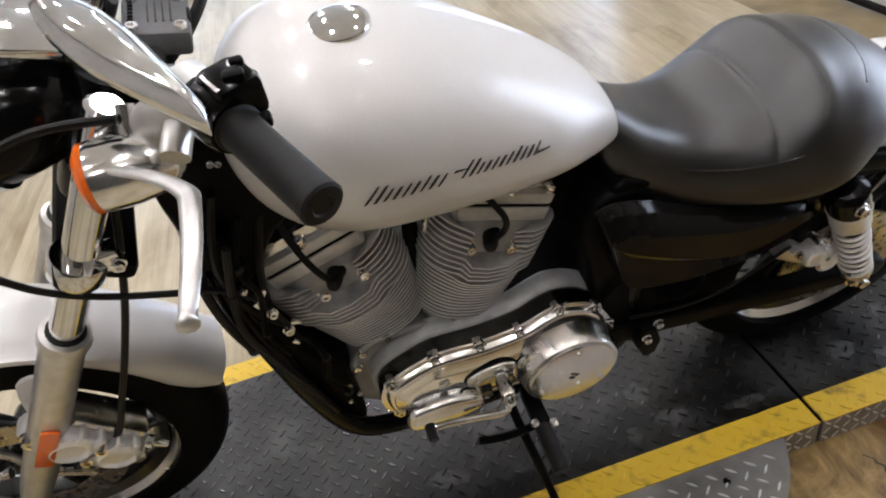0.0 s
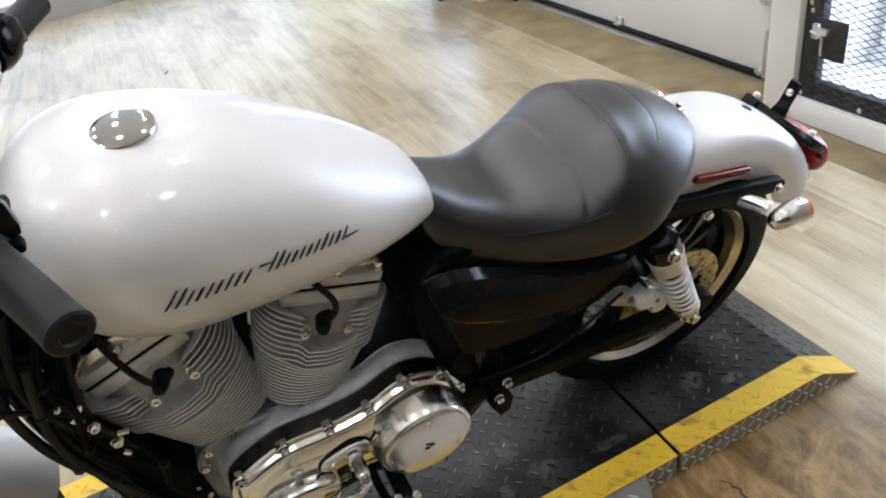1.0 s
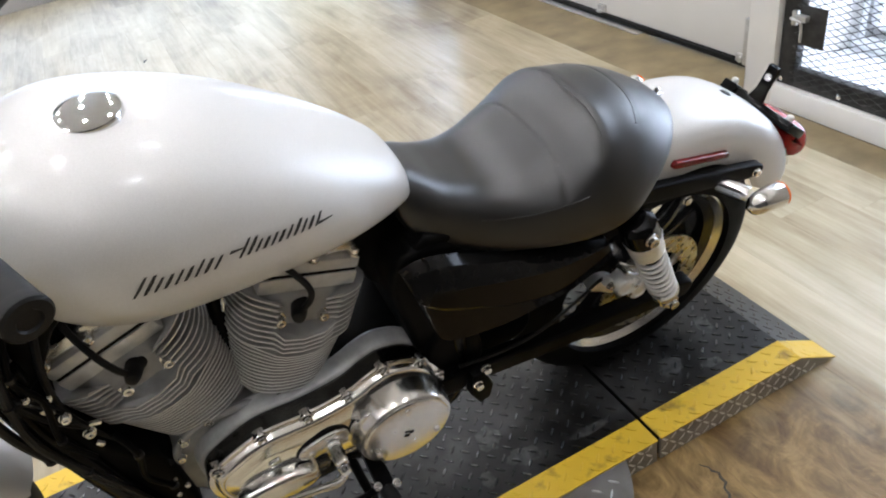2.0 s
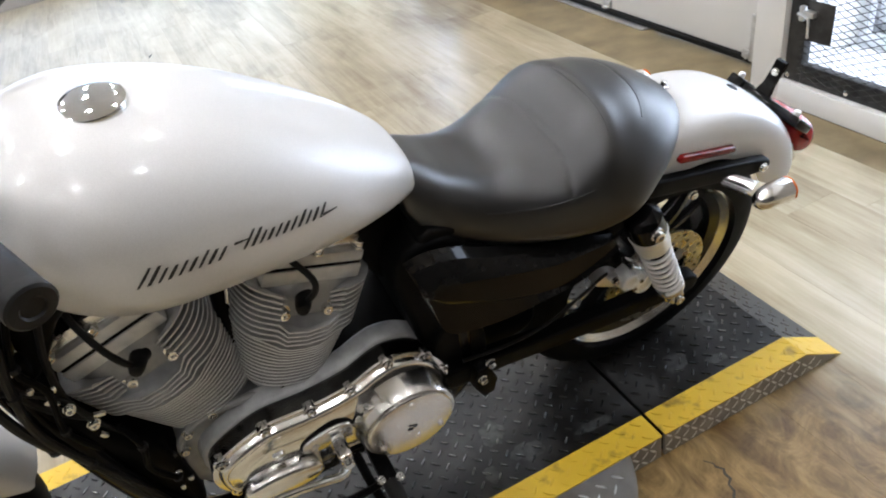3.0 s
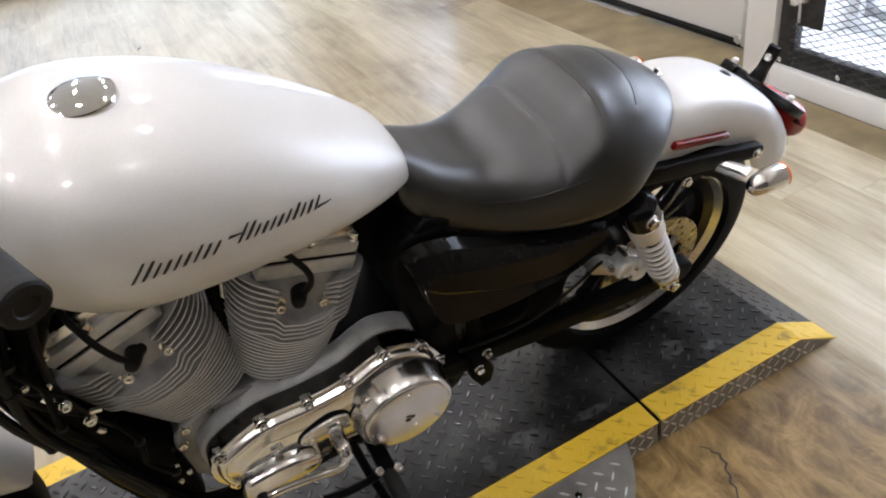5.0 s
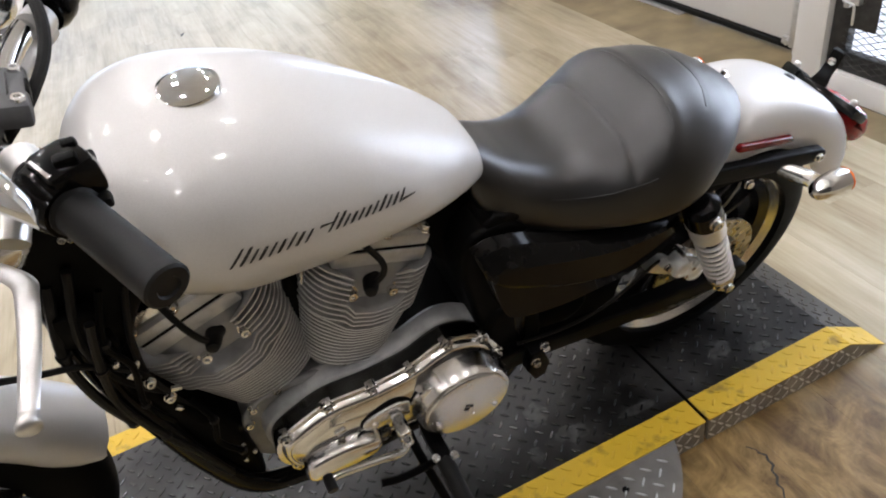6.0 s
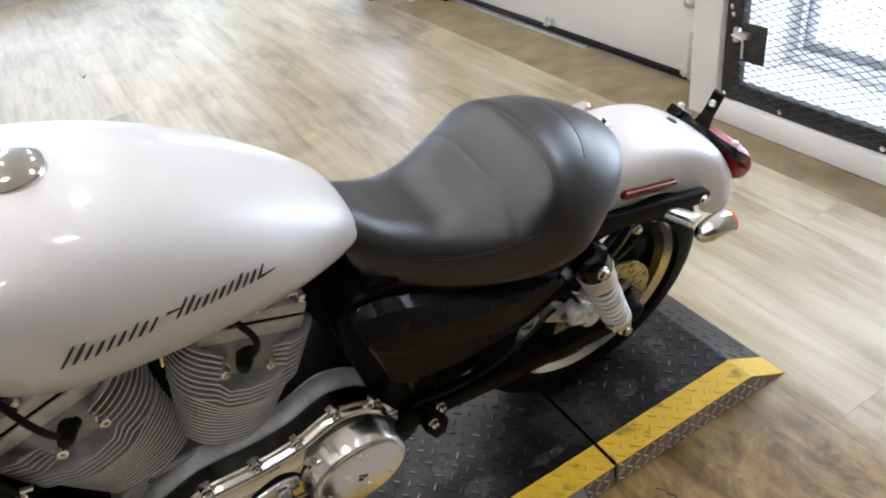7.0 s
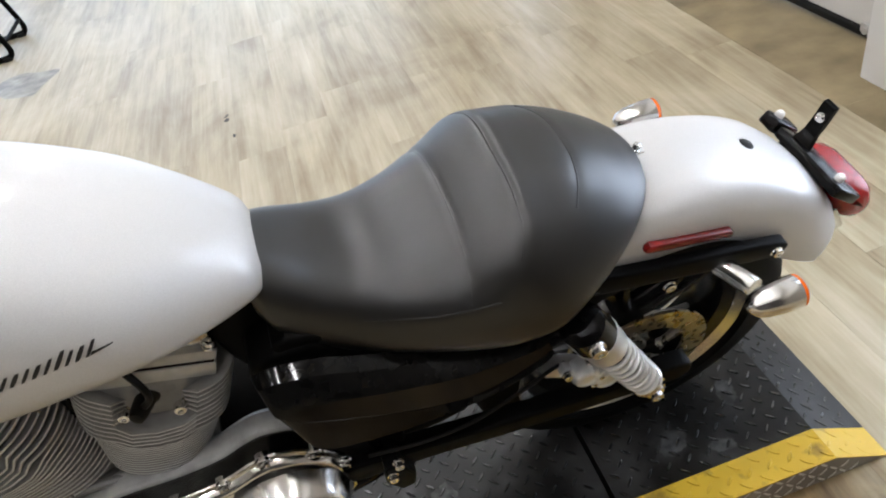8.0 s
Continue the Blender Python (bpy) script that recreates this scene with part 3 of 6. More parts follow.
def build_floor():
    """Planks along y, laid in a staggered bond, on a dark bed."""
    bed = quad_box("floor", WEST, 1.62, SOUTH, NORTH, -0.05, -0.004, SATIN)
    tagged(bed, "pale grey-beige wood-look vinyl plank floor", "floor", kind="structure")
    width, length, edge = 0.184, 1.22, 1.2
    bm = bmesh.new()
    box(bm, (0, 0, -0.003), (width - 0.0002, length - 0.0002, 0.006), 0.0004, seg=1)
    me = bpy.data.meshes.new("plank")
    bm.to_mesh(me)
    bm.free()
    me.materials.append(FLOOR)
    rest = bmesh.new()
    for i in range(int((edge - WEST) / width) + 1):
        x = edge - width / 2 - i * width
        y = SOUTH + length / 2 - random.random() * length
        while y < NORTH + 0.6:
            lo, hi = max(y - length / 2, SOUTH), min(y + length / 2, NORTH)
            if abs(x + 0.2) < 2.6 and y > -1.7 and hi - lo > length - 0.001:
                p = new("plank", me)
                p.location = (x, y, 0)
                p.parent = bed
            elif hi > lo:
                box(rest, (x, (lo + hi) / 2, -0.0031), (width - 0.0002, hi - lo - 0.0002, 0.006), 0)
            y += length
    for x in (1.292, 1.4762):
        box(rest, (x, 4.951, -0.0031), (width - 0.0002, 3.098, 0.006), 0)
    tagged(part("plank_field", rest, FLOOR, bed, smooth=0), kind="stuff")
    bm = bmesh.new()
    box(bm, (1.41, 2.20, -0.003), (0.418, 2.4, 0.006), 0)
    tagged(part("threshold", bm, CONCRETE, smooth=0), "worn brown concrete strip in front of the door", "floor", kind="structure")
    bm = bmesh.new()
    box(bm, (1.2725, -1.25, -0.003), (0.143, 4.498, 0.006), 0)
    tagged(part("threshold", bm, CONCRETE, smooth=0), "worn brown concrete strip beside the gate beam", "floor", kind="structure")
    # scuffs and a dark crack in the vinyl
    for pts, r in ((((0.058, -0.052), (0.070, -0.068), (0.068, -0.076), (0.077, -0.088), (0.071, -0.098), (0.072, -0.112), (0.060, -0.120), (0.058, -0.136), (0.046, -0.148), (0.047, -0.162), (0.036, -0.176), (0.028, -0.190)), 0.0030),
                   (((-0.61, 3.89), (-0.60, 3.93), (-0.585, 3.95)), 0.008), (((-0.68, 2.29), (-0.665, 2.315)), 0.007), (((0.62, 1.30), (0.64, 1.31)), 0.004),
                   (((0.83, -0.10), (0.85, -0.16), (0.84, -0.21)), 0.0018), (((-0.67, 2.28), (-0.675, 2.25)), 0.010), (((-0.648, 2.12), (-0.645, 2.09)), 0.006)):
        bm = bmesh.new()
        line = spline([(x, y, 0.0006) for x, y in pts], 4) if len(pts) < 8 else [Vector((x, y, 0.0006)) for x, y in pts]
        vs = []
        for k, q in enumerate(line):
            d = (line[min(k + 1, len(line) - 1)] - line[max(k - 1, 0)]).normalized()
            w = r * (0.35 + 0.65 * math.sin(math.pi * (k + 0.5) / len(line))) * (0.8 + 0.4 * random.random())
            vs.append([bm.verts.new(q + Vector((-d.y, d.x, 0)) * w), bm.verts.new(q - Vector((-d.y, d.x, 0)) * w)])
        for a, b in zip(vs, vs[1:]):
            bm.faces.new((a[0], a[1], b[1], b[0]))
        part("scuff", bm, SCUFF, bed, "dark scuff in the vinyl", smooth=0)


def build_lamps():
    proto = None
    for i in range(4):
        for j in range(6):
            x, y = -3.75 + 1.4 * i, -2.8 + 1.55 * j
            if j == 0 and i in (0, 3):
                continue
            if proto is None:
                proto = thing("ceiling_lamp", pose(x, y, TOP), "round white recessed ceiling lamp, lit", "lamp", "ceiling lamps")
                bm = bmesh.new()
                lathe(bm, (0, 0, 0), (0, 0, -1), [(0, 0.09), (0.02, 0.09), (0.024, 0.086), (0.024, 0.076), (0.012, 0.073)], 28)
                part("housing", bm, WALL, proto)
                bm = bmesh.new()
                lathe(bm, (0, 0, -0.014), (0, 0, -1), [(0, 0.071), (0.004, 0.068), (0.006, 0.04), (0.007, 0.001)], 28)
                part("lens", bm, LAMP, proto, "glowing frosted lens")
            else:
                copy_thing(proto, pose(x, y, TOP))


# ---- platform ----
def treads(bm, x0, x1, y0, y1, height, pitch=0.03, size=(0.027, 0.0062, 0.0016), keep=None):
    """Raised lozenges of a tread plate, turned this way and that."""
    for i in range(int((x1 - x0) / pitch) + 1):
        for j in range(int((y1 - y0) / pitch) + 1):
            x, y = x0 + (i + 0.5) * pitch, y0 + (j + 0.5) * pitch
            if (i + j) % 2 or x > x1 - 0.006 or y > y1 - 0.006 or (keep and not keep(x, y)):
                continue
            a = radians(45 if i % 2 else -45)
            l, w, h = size[0] / 2, size[1] / 2, size[2]
            u, v = Vector((math.cos(a), math.sin(a))), Vector((-math.sin(a), math.cos(a)))
            base, top = [], []
            for s, t in ((1, 0), (0.45, 1), (-0.45, 1), (-1, 0), (-0.45, -1), (0.45, -1)):
                q = Vector((x, y)) + u * s * l + v * t * w
                q2 = Vector((x, y)) + u * s * l * 0.82 + v * t * w * 0.62
                base.append(bm.verts.new((q.x, q.y, height(q.x, q.y) - 0.0002)))
                top.append(bm.verts.new((q2.x, q2.y, height(q2.x, q2.y) + h)))
            for k in range(6):
                bm.faces.new((base[k], base[(k + 1) % 6], top[(k + 1) % 6], top[k]))
            bm.faces.new(top)
    return bm


def build_platform():
    WID, STRIPE = 0.69, 0.066
    for name, x0, x1, crease, label in (("ramp_platform", 0.0045, 0.507, 0.389, "dark tread plate ramp with yellow edges sloping to the floor"),
                                        ("display_platform", -1.95, -0.0045, None, "long dark tread plate platform with yellow painted edges")):
        p = thing(name, pose(0, 0, 0), label, "platform", "display platform sections")

        def height(x, y, c=crease, e=x1):
            return H if c is None or x <= c else max(H * (e - x) / (e - c), 0.002)
        xs = [x0, x1] if crease is None else [x0, crease, x1]
        for n, y0, y1, m in (("deck", STRIPE, WID - STRIPE, PLATE_DARK), ("yellow_stripe", 0.0, STRIPE - 0.0004, YELLOW), ("yellow_stripe", WID - STRIPE + 0.0004, WID, YELLOW)):
            bm = bmesh.new()
            loft(bm, [[Vector((x, y0, height(x, 0))), Vector((x, y1, height(x, 0))), Vector((x, y1, height(x, 0) - 0.0035 if height(x, 0) > 0.01 else 0.0003)), Vector((x, y0, height(x, 0) - 0.0035 if height(x, 0) > 0.01 else 0.0003))] for x in xs])
            part(n, bm, m, p, "worn yellow painted edge" if m is YELLOW else "", smooth=0)
            bm = bmesh.new()
            treads(bm, x0 + 0.008, x1 - 0.01, y0 + 0.002, y1, height, 0.0198, (0.0250, 0.0056, 0.0018 if m is YELLOW else 0.0026))
            tagged(part("tread_pattern", bm, m if m is YELLOW else TREAD_DARK, p, smooth=0), kind="stuff")
        for y0, y1 in ((0.002, 0.008), (WID - 0.008, WID - 0.002)):
            bm = bmesh.new()
            xx = xs if crease is None else [x0, crease, x1 - 0.02]
            loft(bm, [[Vector((x, y0, height(x, 0) - 0.0045)), Vector((x, y1, height(x, 0) - 0.0045)), Vector((x, y1, 0.001)), Vector((x, y0, 0.001))] for x in xx])
            part("side_plate", bm, PLATE_BRIGHT, p, "bright tread plate side", smooth=0)
            if y0 < 0.1:
                bm = bmesh.new()
                for i in range(int((xx[-1] - x0) / 0.022)):
                    for k in (0, 1, 2):
                        x, z = x0 + (i + 0.5) * 0.022, 0.012 + 0.022 * k
                        if height(x + 0.01, 0) - 0.005 < z + 0.008:
                            continue
                        a = radians(45 if (i + k) % 2 else -45)
                        q = [Vector((x + 0.0125 * s * math.cos(a) - 0.0032 * t * math.sin(a), y0 - (0.0014 if abs(s) < 0.9 else 0), z + 0.0125 * s * math.sin(a) + 0.0032 * t * math.cos(a))) for s, t in ((1, 0), (0.5, 0.8), (-0.5, 0.8), (-1, 0), (-0.5, -0.8), (0.5, -0.8))]
                        bm.faces.new([bm.verts.new(v) for v in q])
                tagged(part("side_tread", bm, SPRING, p, smooth=0), kind="stuff")
        bm = bmesh.new()
        box(bm, ((x0 + (crease or x1)) / 2, WID / 2, 0.028), (0.98 * ((crease or x1) - x0), WID - 0.03, 0.055), 0)
        part("frame", bm, SATIN, p, "dark steel frame under the deck", smooth=0)
        # dry dust smudged between the bars
        spots = ((0.15, 0.14, 0.040, 0.030), (0.23, 0.10, 0.030, 0.018), (0.30, 0.20, 0.025, 0.035)) if crease else ((-0.29, 0.20, 0.030, 0.045), (-0.25, 0.12, 0.042, 0.030), (-0.34, 0.11, 0.020, 0.024), (-0.10, 0.10, 0.05, 0.016), (-0.72, 0.16, 0.05, 0.028), (-0.95, 0.13, 0.03, 0.022))
        for sx, sy, rx, ry in spots:
            bm = bmesh.new()
            ph = 40 * sx
            bm.faces.new([bm.verts.new((sx + rx * k * math.cos(a), sy + ry * k * math.sin(a), H + 0.0005)) for a, k in ((2 * math.pi * i / 40, 0.80 + 0.12 * math.sin(2 * 2 * math.pi * i / 40 + ph) + 0.07 * math.sin(5 * 2 * math.pi * i / 40 + 2 * ph) + 0.05 * math.sin(13 * 2 * math.pi * i / 40)) for i in range(40))])
            part("dust_smudge", bm, DUST, p, "grey dust smudge on the deck", smooth=0)
    # rounded step plate at the platform's side
    cx, cy, r = -0.365, 0.10, 0.297
    s = thing("step_plate", pose(0, 0, 0), "rounded bright tread plate step joined to the platform", "step")
    a0 = math.asin(-(cy + 0.001) / r)
    arc = [(cx + r * math.cos(a), cy + r * math.sin(a)) for a in (a0 + (-math.pi - 2 * a0) * i / 40 for i in range(41))]
    bm = bmesh.new()
    loft(bm, [[Vector((x, y, z)) for x, y in arc] for z in (H - 0.0015, H - 0.007)])
    part("top_plate", bm, PLATE_BRIGHT, s, smooth=0)
    bm = bmesh.new()
    inner = [(cx + (x - cx) * 0.985, cy + (y - cy) * 0.985) for x, y in arc]
    loft(bm, [[Vector((x, min(y, -0.002), z)) for x, y in inner] for z in (H - 0.0075, 0.001)])
    part("skirt", bm, SATIN, s, smooth=0)
    bm = bmesh.new()
    treads(bm, cx - r, cx + r, cy - r, -0.004, lambda x, y: H - 0.0015, 0.0198, (0.0245, 0.0046, 0.0022), lambda x, y: math.hypot(x - cx, y - cy) < r - 0.016)
    tagged(part("tread_pattern", bm, SPRING, s, smooth=0), kind="stuff")
    for x, y in ((-0.235, -0.045), (-0.5, -0.045)):
        bm = bmesh.new()
        lathe(bm, (x, y, H - 0.0015), (0, 0, 1), [(0, 0.007), (0.001, 0.007), (0.0022, 0.004), (0.0024, 0.0004)], 12)
        part("rivet", bm, SATIN, s)


# ---- the motorcycle: x to its tail, y to its right side, z up from its wheels ----
BIKE = thing("motorcycle", pose(0, 0.30, H, 13, 0, 0), "silver and black cruiser motorcycle leaning on its side stand", "motorcycle")

TANK = [  # x, top, widest height, bottom, half width
    (-0.872, 0.907, 0.904, 0.886, 0.033),
    (-0.862, 0.937, 0.902, 0.854, 0.080),
    (-0.840, 0.967, 0.897, 0.817, 0.121),
    (-0.800, 0.993, 0.886, 0.787, 0.153),
    (-0.740, 1.002, 0.866, 0.764, 0.166),
    (-0.660, 0.986, 0.843, 0.754, 0.160),
    (-0.580, 0.951, 0.823, 0.755, 0.151),
    (-0.500, 0.898, 0.804, 0.756, 0.136),
    (-0.440, 0.857, 0.783, 0.746, 0.106),
    (-0.400, 0.822, 0.770, 0.741, 0.081),
    (-0.382, 0.800, 0.766, 0.742, 0.066),
    (-0.374, 0.784, 0.764, 0.746, 0.045),
]
POW = 2.35


def tank_ring(x, n=44):
    zt, zw, zb, w = lerp_table(TANK, x)
    ring = []
    for i in range(n):
        a = 2 * math.pi * i / n
        c, s = math.cos(a), math.sin(a)
        y = w * math.copysign(abs(s) ** (2 / POW), s)
        z = zw + ((zt - zw) if c > 0 else (zw - zb)) * math.copysign(abs(c) ** (2 / POW), c)
        ring.append(Vector((x, y, z)))
    return ring


def tank_side(x, z):
    """Outer y of the tank's left flank."""
    zt, zw, zb, w = lerp_table(TANK, x)
    d = abs(z - zw) / ((zt - zw) if z > zw else (zw - zb))
    return -w * max(1 - d ** POW, 0) ** (1 / POW)


def build_tank():
    bm = bmesh.new()
    a, b = TANK[0][0], TANK[-1][0]
    xs = [a + (b - a) * (0.5 - 0.5 * math.cos(math.pi * i / 56)) for i in range(57)]
    loft(bm, [tank_ring(x) for x in xs])
    t = part("fuel_tank", bm, PAINT, BIKE, "silver pearl teardrop fuel tank", smooth=60)
    cx, top = -0.706, 0.991
    bm = bmesh.new()
    lathe(bm, (cx, -0.016, top - 0.003), (0.03, -0.03, 1), [(-0.004, 0.036), (-0.001, 0.0372), (0.000, 0.036)], 36)
    part("filler_ring", bm, SATIN, t)
    bm = bmesh.new()
    lathe(bm, (cx, -0.016, top - 0.004), (0.03, -0.03, 1), [(0, 0.0345), (0.002, 0.0358), (0.0090, 0.0360), (0.0115, 0.0350), (0.0145, 0.0300), (0.0172, 0.0220), (0.0188, 0.0120), (0.0194, 0.0005)], 48)
    part("fuel_cap", bm, CHROME, t, "domed chrome fuel cap")
    # flank decal: plain slanted strokes in two runs, a dash between them and a tail
    p0, p1 = Vector((-0.742, 0.872)), Vector((-0.514, 0.841))
    run = p1 - p0
    along = run.normalized()
    up = Vector((-along.y, along.x)) + along * 0.75

    def stroke(u, low, high, half, label=""):
        """A slanted bar on the flank at a share of the run, from low to high above its base line."""
        bm = bmesh.new()
        rows = []
        for k in range(5):
            q = p0 + run * u + up * 1.25 * (low + (high - low) * k / 4)
            w = along * half * (0.75 + 0.25 * math.sin(math.pi * k / 4))
            rows.append([bm.verts.new((c.x, tank_side(c.x, c.y) - 0.0009, c.y)) for c in (q - w, q + w)])
        for r0, r1 in zip(rows, rows[1:]):
            bm.faces.new((r0[0], r0[1], r1[1], r1[0]))
        part("decal_stroke", bm, INK, t, label, smooth=0)

    def dash(u0, u1, h, half):
        bm = bmesh.new()
        rows = []
        for k in range(5):
            q = p0 + run * (u0 + (u1 - u0) * k / 4) + up * h
            w = up * half * (1 - 0.6 * k / 4)
            rows.append([bm.verts.new((c.x, tank_side(c.x, c.y) - 0.0010, c.y)) for c in (q - w, q + w)])
        for r0, r1 in zip(rows, rows[1:]):
            bm.faces.new((r0[0], r0[1], r1[1], r1[0]))
        part("decal_dash", bm, INK, t, smooth=0)

    for k, h in enumerate((0.016, 0.015, 0.0105, 0.0100, 0.0105, 0.0100, 0.0125, 0.0105, 0.0100)):
        stroke(0.035 + 0.046 * k, -0.002, h, 0.0021 + 0.0005 * (k % 2), "" if k else "slanting black decal stroke")
    for k, h in enumerate((0.016, 0.015, 0.0105, 0.0100, 0.0105, 0.0100, 0.0110, 0.0130, 0.0105, 0.0100, 0.0105)):
        stroke(0.52 + 0.0405 * k, 0.0, h, 0.0021 + 0.0005 * (k % 2))
    dash(0.445, 0.515, 0.011, 0.0018)
    dash(0.935, 1.02, 0.002, 0.0017)


SEAT = [  # x, top, bottom, half width, fullness, dish
    (-0.400, 0.778, 0.706, 0.066, 2.6, 0.0),
    (-0.388, 0.786, 0.676, 0.080, 2.6, 0.0),
    (-0.360, 0.769, 0.648, 0.096, 3.0, 0.0),
    (-0.320, 0.742, 0.630, 0.107, 3.4, 0.003),
    (-0.270, 0.722, 0.613, 0.122, 3.4, 0.005),
    (-0.220, 0.723, 0.604, 0.139, 3.4, 0.005),
    (-0.170, 0.741, 0.598, 0.156, 3.4, 0.004),
    (-0.120, 0.763, 0.598, 0.171, 3.0, 0.0),
    (-0.070, 0.773, 0.606, 0.174, 2.6, 0.0),
    (-0.020, 0.769, 0.626, 0.154, 2.5, 0.0),
    (0.030, 0.750, 0.651, 0.124, 2.4, 0.0),
    (0.070, 0.726, 0.676, 0.087, 2.3, 0.0),
    (0.092, 0.710, 0.691, 0.052, 2.2, 0.0),
    (0.099, 0.704, 0.697, 0.025, 2.2, 0.0),
]
SEAMS = (((-0.168, 1.28), (-0.161, 1.0), (-0.155, 0.55), (-0.151, 0.0), (-0.155, -0.55), (-0.161, -1.0), (-0.168, -1.28)),
         ((-0.104, 0.95), (-0.089, 0.66), (-0.083, 0.3), (-0.083, 0.0), (-0.083, -0.3), (-0.089, -0.66), (-0.104, -0.95)),
         ((-0.020, 0.74), (-0.006, 0.5), (0.002, 0.2), (0.003, 0.0), (0.002, -0.2), (-0.006, -0.5), (-0.020, -0.74)))


def crease(x, a):
    """How deep the seams draw the skin in: a fold at the first, rising to a crest at the second."""
    d = 0.0
    for k, (seam, deep) in enumerate(zip(SEAMS, (0.0036, 0.0016, 0.0012))):
        rows = sorted((q, p) for p, q in seam)
        xs = lerp_table(rows, min(max(a, rows[0][0]), rows[-1][0]))[0]
        u = x - xs
        if rows[0][0] <= a <= rows[-1][0]:
            d += deep * math.exp(-(u / 0.004) ** 2)
        fade = max(1 - (abs(a) / 1.28) ** 4, 0)
        if k == 0:
            d += fade * 0.0095 * (math.exp(-(u / 0.060) ** 2) if u < 0 else math.exp(-(u / 0.030) ** 2))
        if k == 1:
            d -= fade * 0.0072 * math.exp(-(u / 0.024) ** 2)
    return d


def seat_point(x, a, lift=0.0):
    """A point of the seat's skin: a runs from 0 (crown) to pi/2 (widest) to pi (underside)."""
    zt, zb, w, p, dish = lerp_table(SEAT, x)
    c, s = math.cos(a), math.sin(a)
    zw = zb + 0.30 * (zt - zb)
    pull = crease(x, math.atan2(s, c)) if c > 0 else 0.0
    y = (w + lift - 0.8 * pull) * math.copysign(abs(s) ** (2 / p), s)
    if c > 0:
        z = zw + (zt + lift - pull - zw) * abs(c) ** (2 / p) - dish * math.exp(-(s / 0.35) ** 2)
        y *= 0.80 + 0.20 * (1 - (abs(c) ** (2 / p)))
    else:
        z = zw - (zw - zb) * abs(c) ** (2 / p)
    return Vector((x, -y, z))


def build_seat():
    bm = bmesh.new()
    a, b = SEAT[0][0], SEAT[-1][0]
    loft(bm, [[seat_point(a + (b - a) * (0.5 * i / 150 + 0.5 * (0.5 - 0.5 * math.cos(math.pi * i / 150))), 2 * math.pi * j / 72) for j in range(72)] for i in range(151)])
    s = part("seat", bm, LEATHER, BIKE, "black vinyl solo seat with stitched panels", smooth=60)
    # seams: across in front of the rear bolster, round the bolster, across its back, along the flank
    for knots in SEAMS + (((-0.29, 1.26), (-0.25, 1.25), (-0.208, 1.28), (-0.168, 1.29), (-0.136, 1.27)),):
        bm = bmesh.new()
        tube(bm, [seat_point(q.x, q.y, 0.0) for q in spline([(x, a, 0) for x, a in knots], 6)], 0.0011, 6)
        part("seam", bm, LEATHER, s)
    bm = bmesh.new()
    lathe(bm, (0.104, 0.0, 0.695), (0.3, 0, 1), [(0, 0.008), (0.004, 0.008), (0.005, 0.005), (0.012, 0.005), (0.013, 0.001)], 12)
    box(bm, (0.098, 0, 0.697), (0.03, 0.018, 0.004), 0.001)
    part("seat_screw", bm, CHROME, BIKE, "chrome seat mounting screw")


# ---- wheels ----
def tyre(bm, c, R, w, rim):
    prof = []
    for i in range(25):
        a = math.pi * (i / 24) - math.pi / 2
        y = math.sin(a)
        prof.append((w / 2 * math.copysign(abs(y) ** 0.8, y), rim + (R - rim) * math.cos(a) ** 0.62))
    prof = [(y, r) for y, r in prof]
    rings = []
    n = 72
    for k in range(n):
        t = 2 * math.pi * k / n
        rings.append([Vector((c[0] + r * math.cos(t), c[1] + y, c[2] + r * math.sin(t))) for y, r in prof] +
                     [Vector((c[0] + rim * math.cos(t), c[1] + y, c[2] + rim * math.sin(t))) for y in (w * 0.36, -w * 0.36)])
    rings.append(rings[0])
    vs = [[bm.verts.new(p) for p in ring] for ring in rings[:-1]]
    vs.append(vs[0])
    m = len(vs[0])
    for a, b in zip(vs, vs[1:]):
        for i in range(m):
            bm.faces.new((a[i], a[(i + 1) % m], b[(i + 1) % m], b[i]))
    return bm


def spin(bm, c, prof, n=64):
    """A ring turned round the wheel's axle; prof is a closed list of (y, radius)."""
    vs = [[bm.verts.new((c[0] + r * math.cos(t), c[1] + y, c[2] + r * math.sin(t))) for y, r in prof] for t in (2 * math.pi * k / n for k in range(n))]
    m = len(prof)
    for k in range(n):
        a, b = vs[k], vs[(k + 1) % n]
        for i in range(m):
            bm.faces.new((a[i], a[(i + 1) % m], b[(i + 1) % m], b[i]))
    return bm


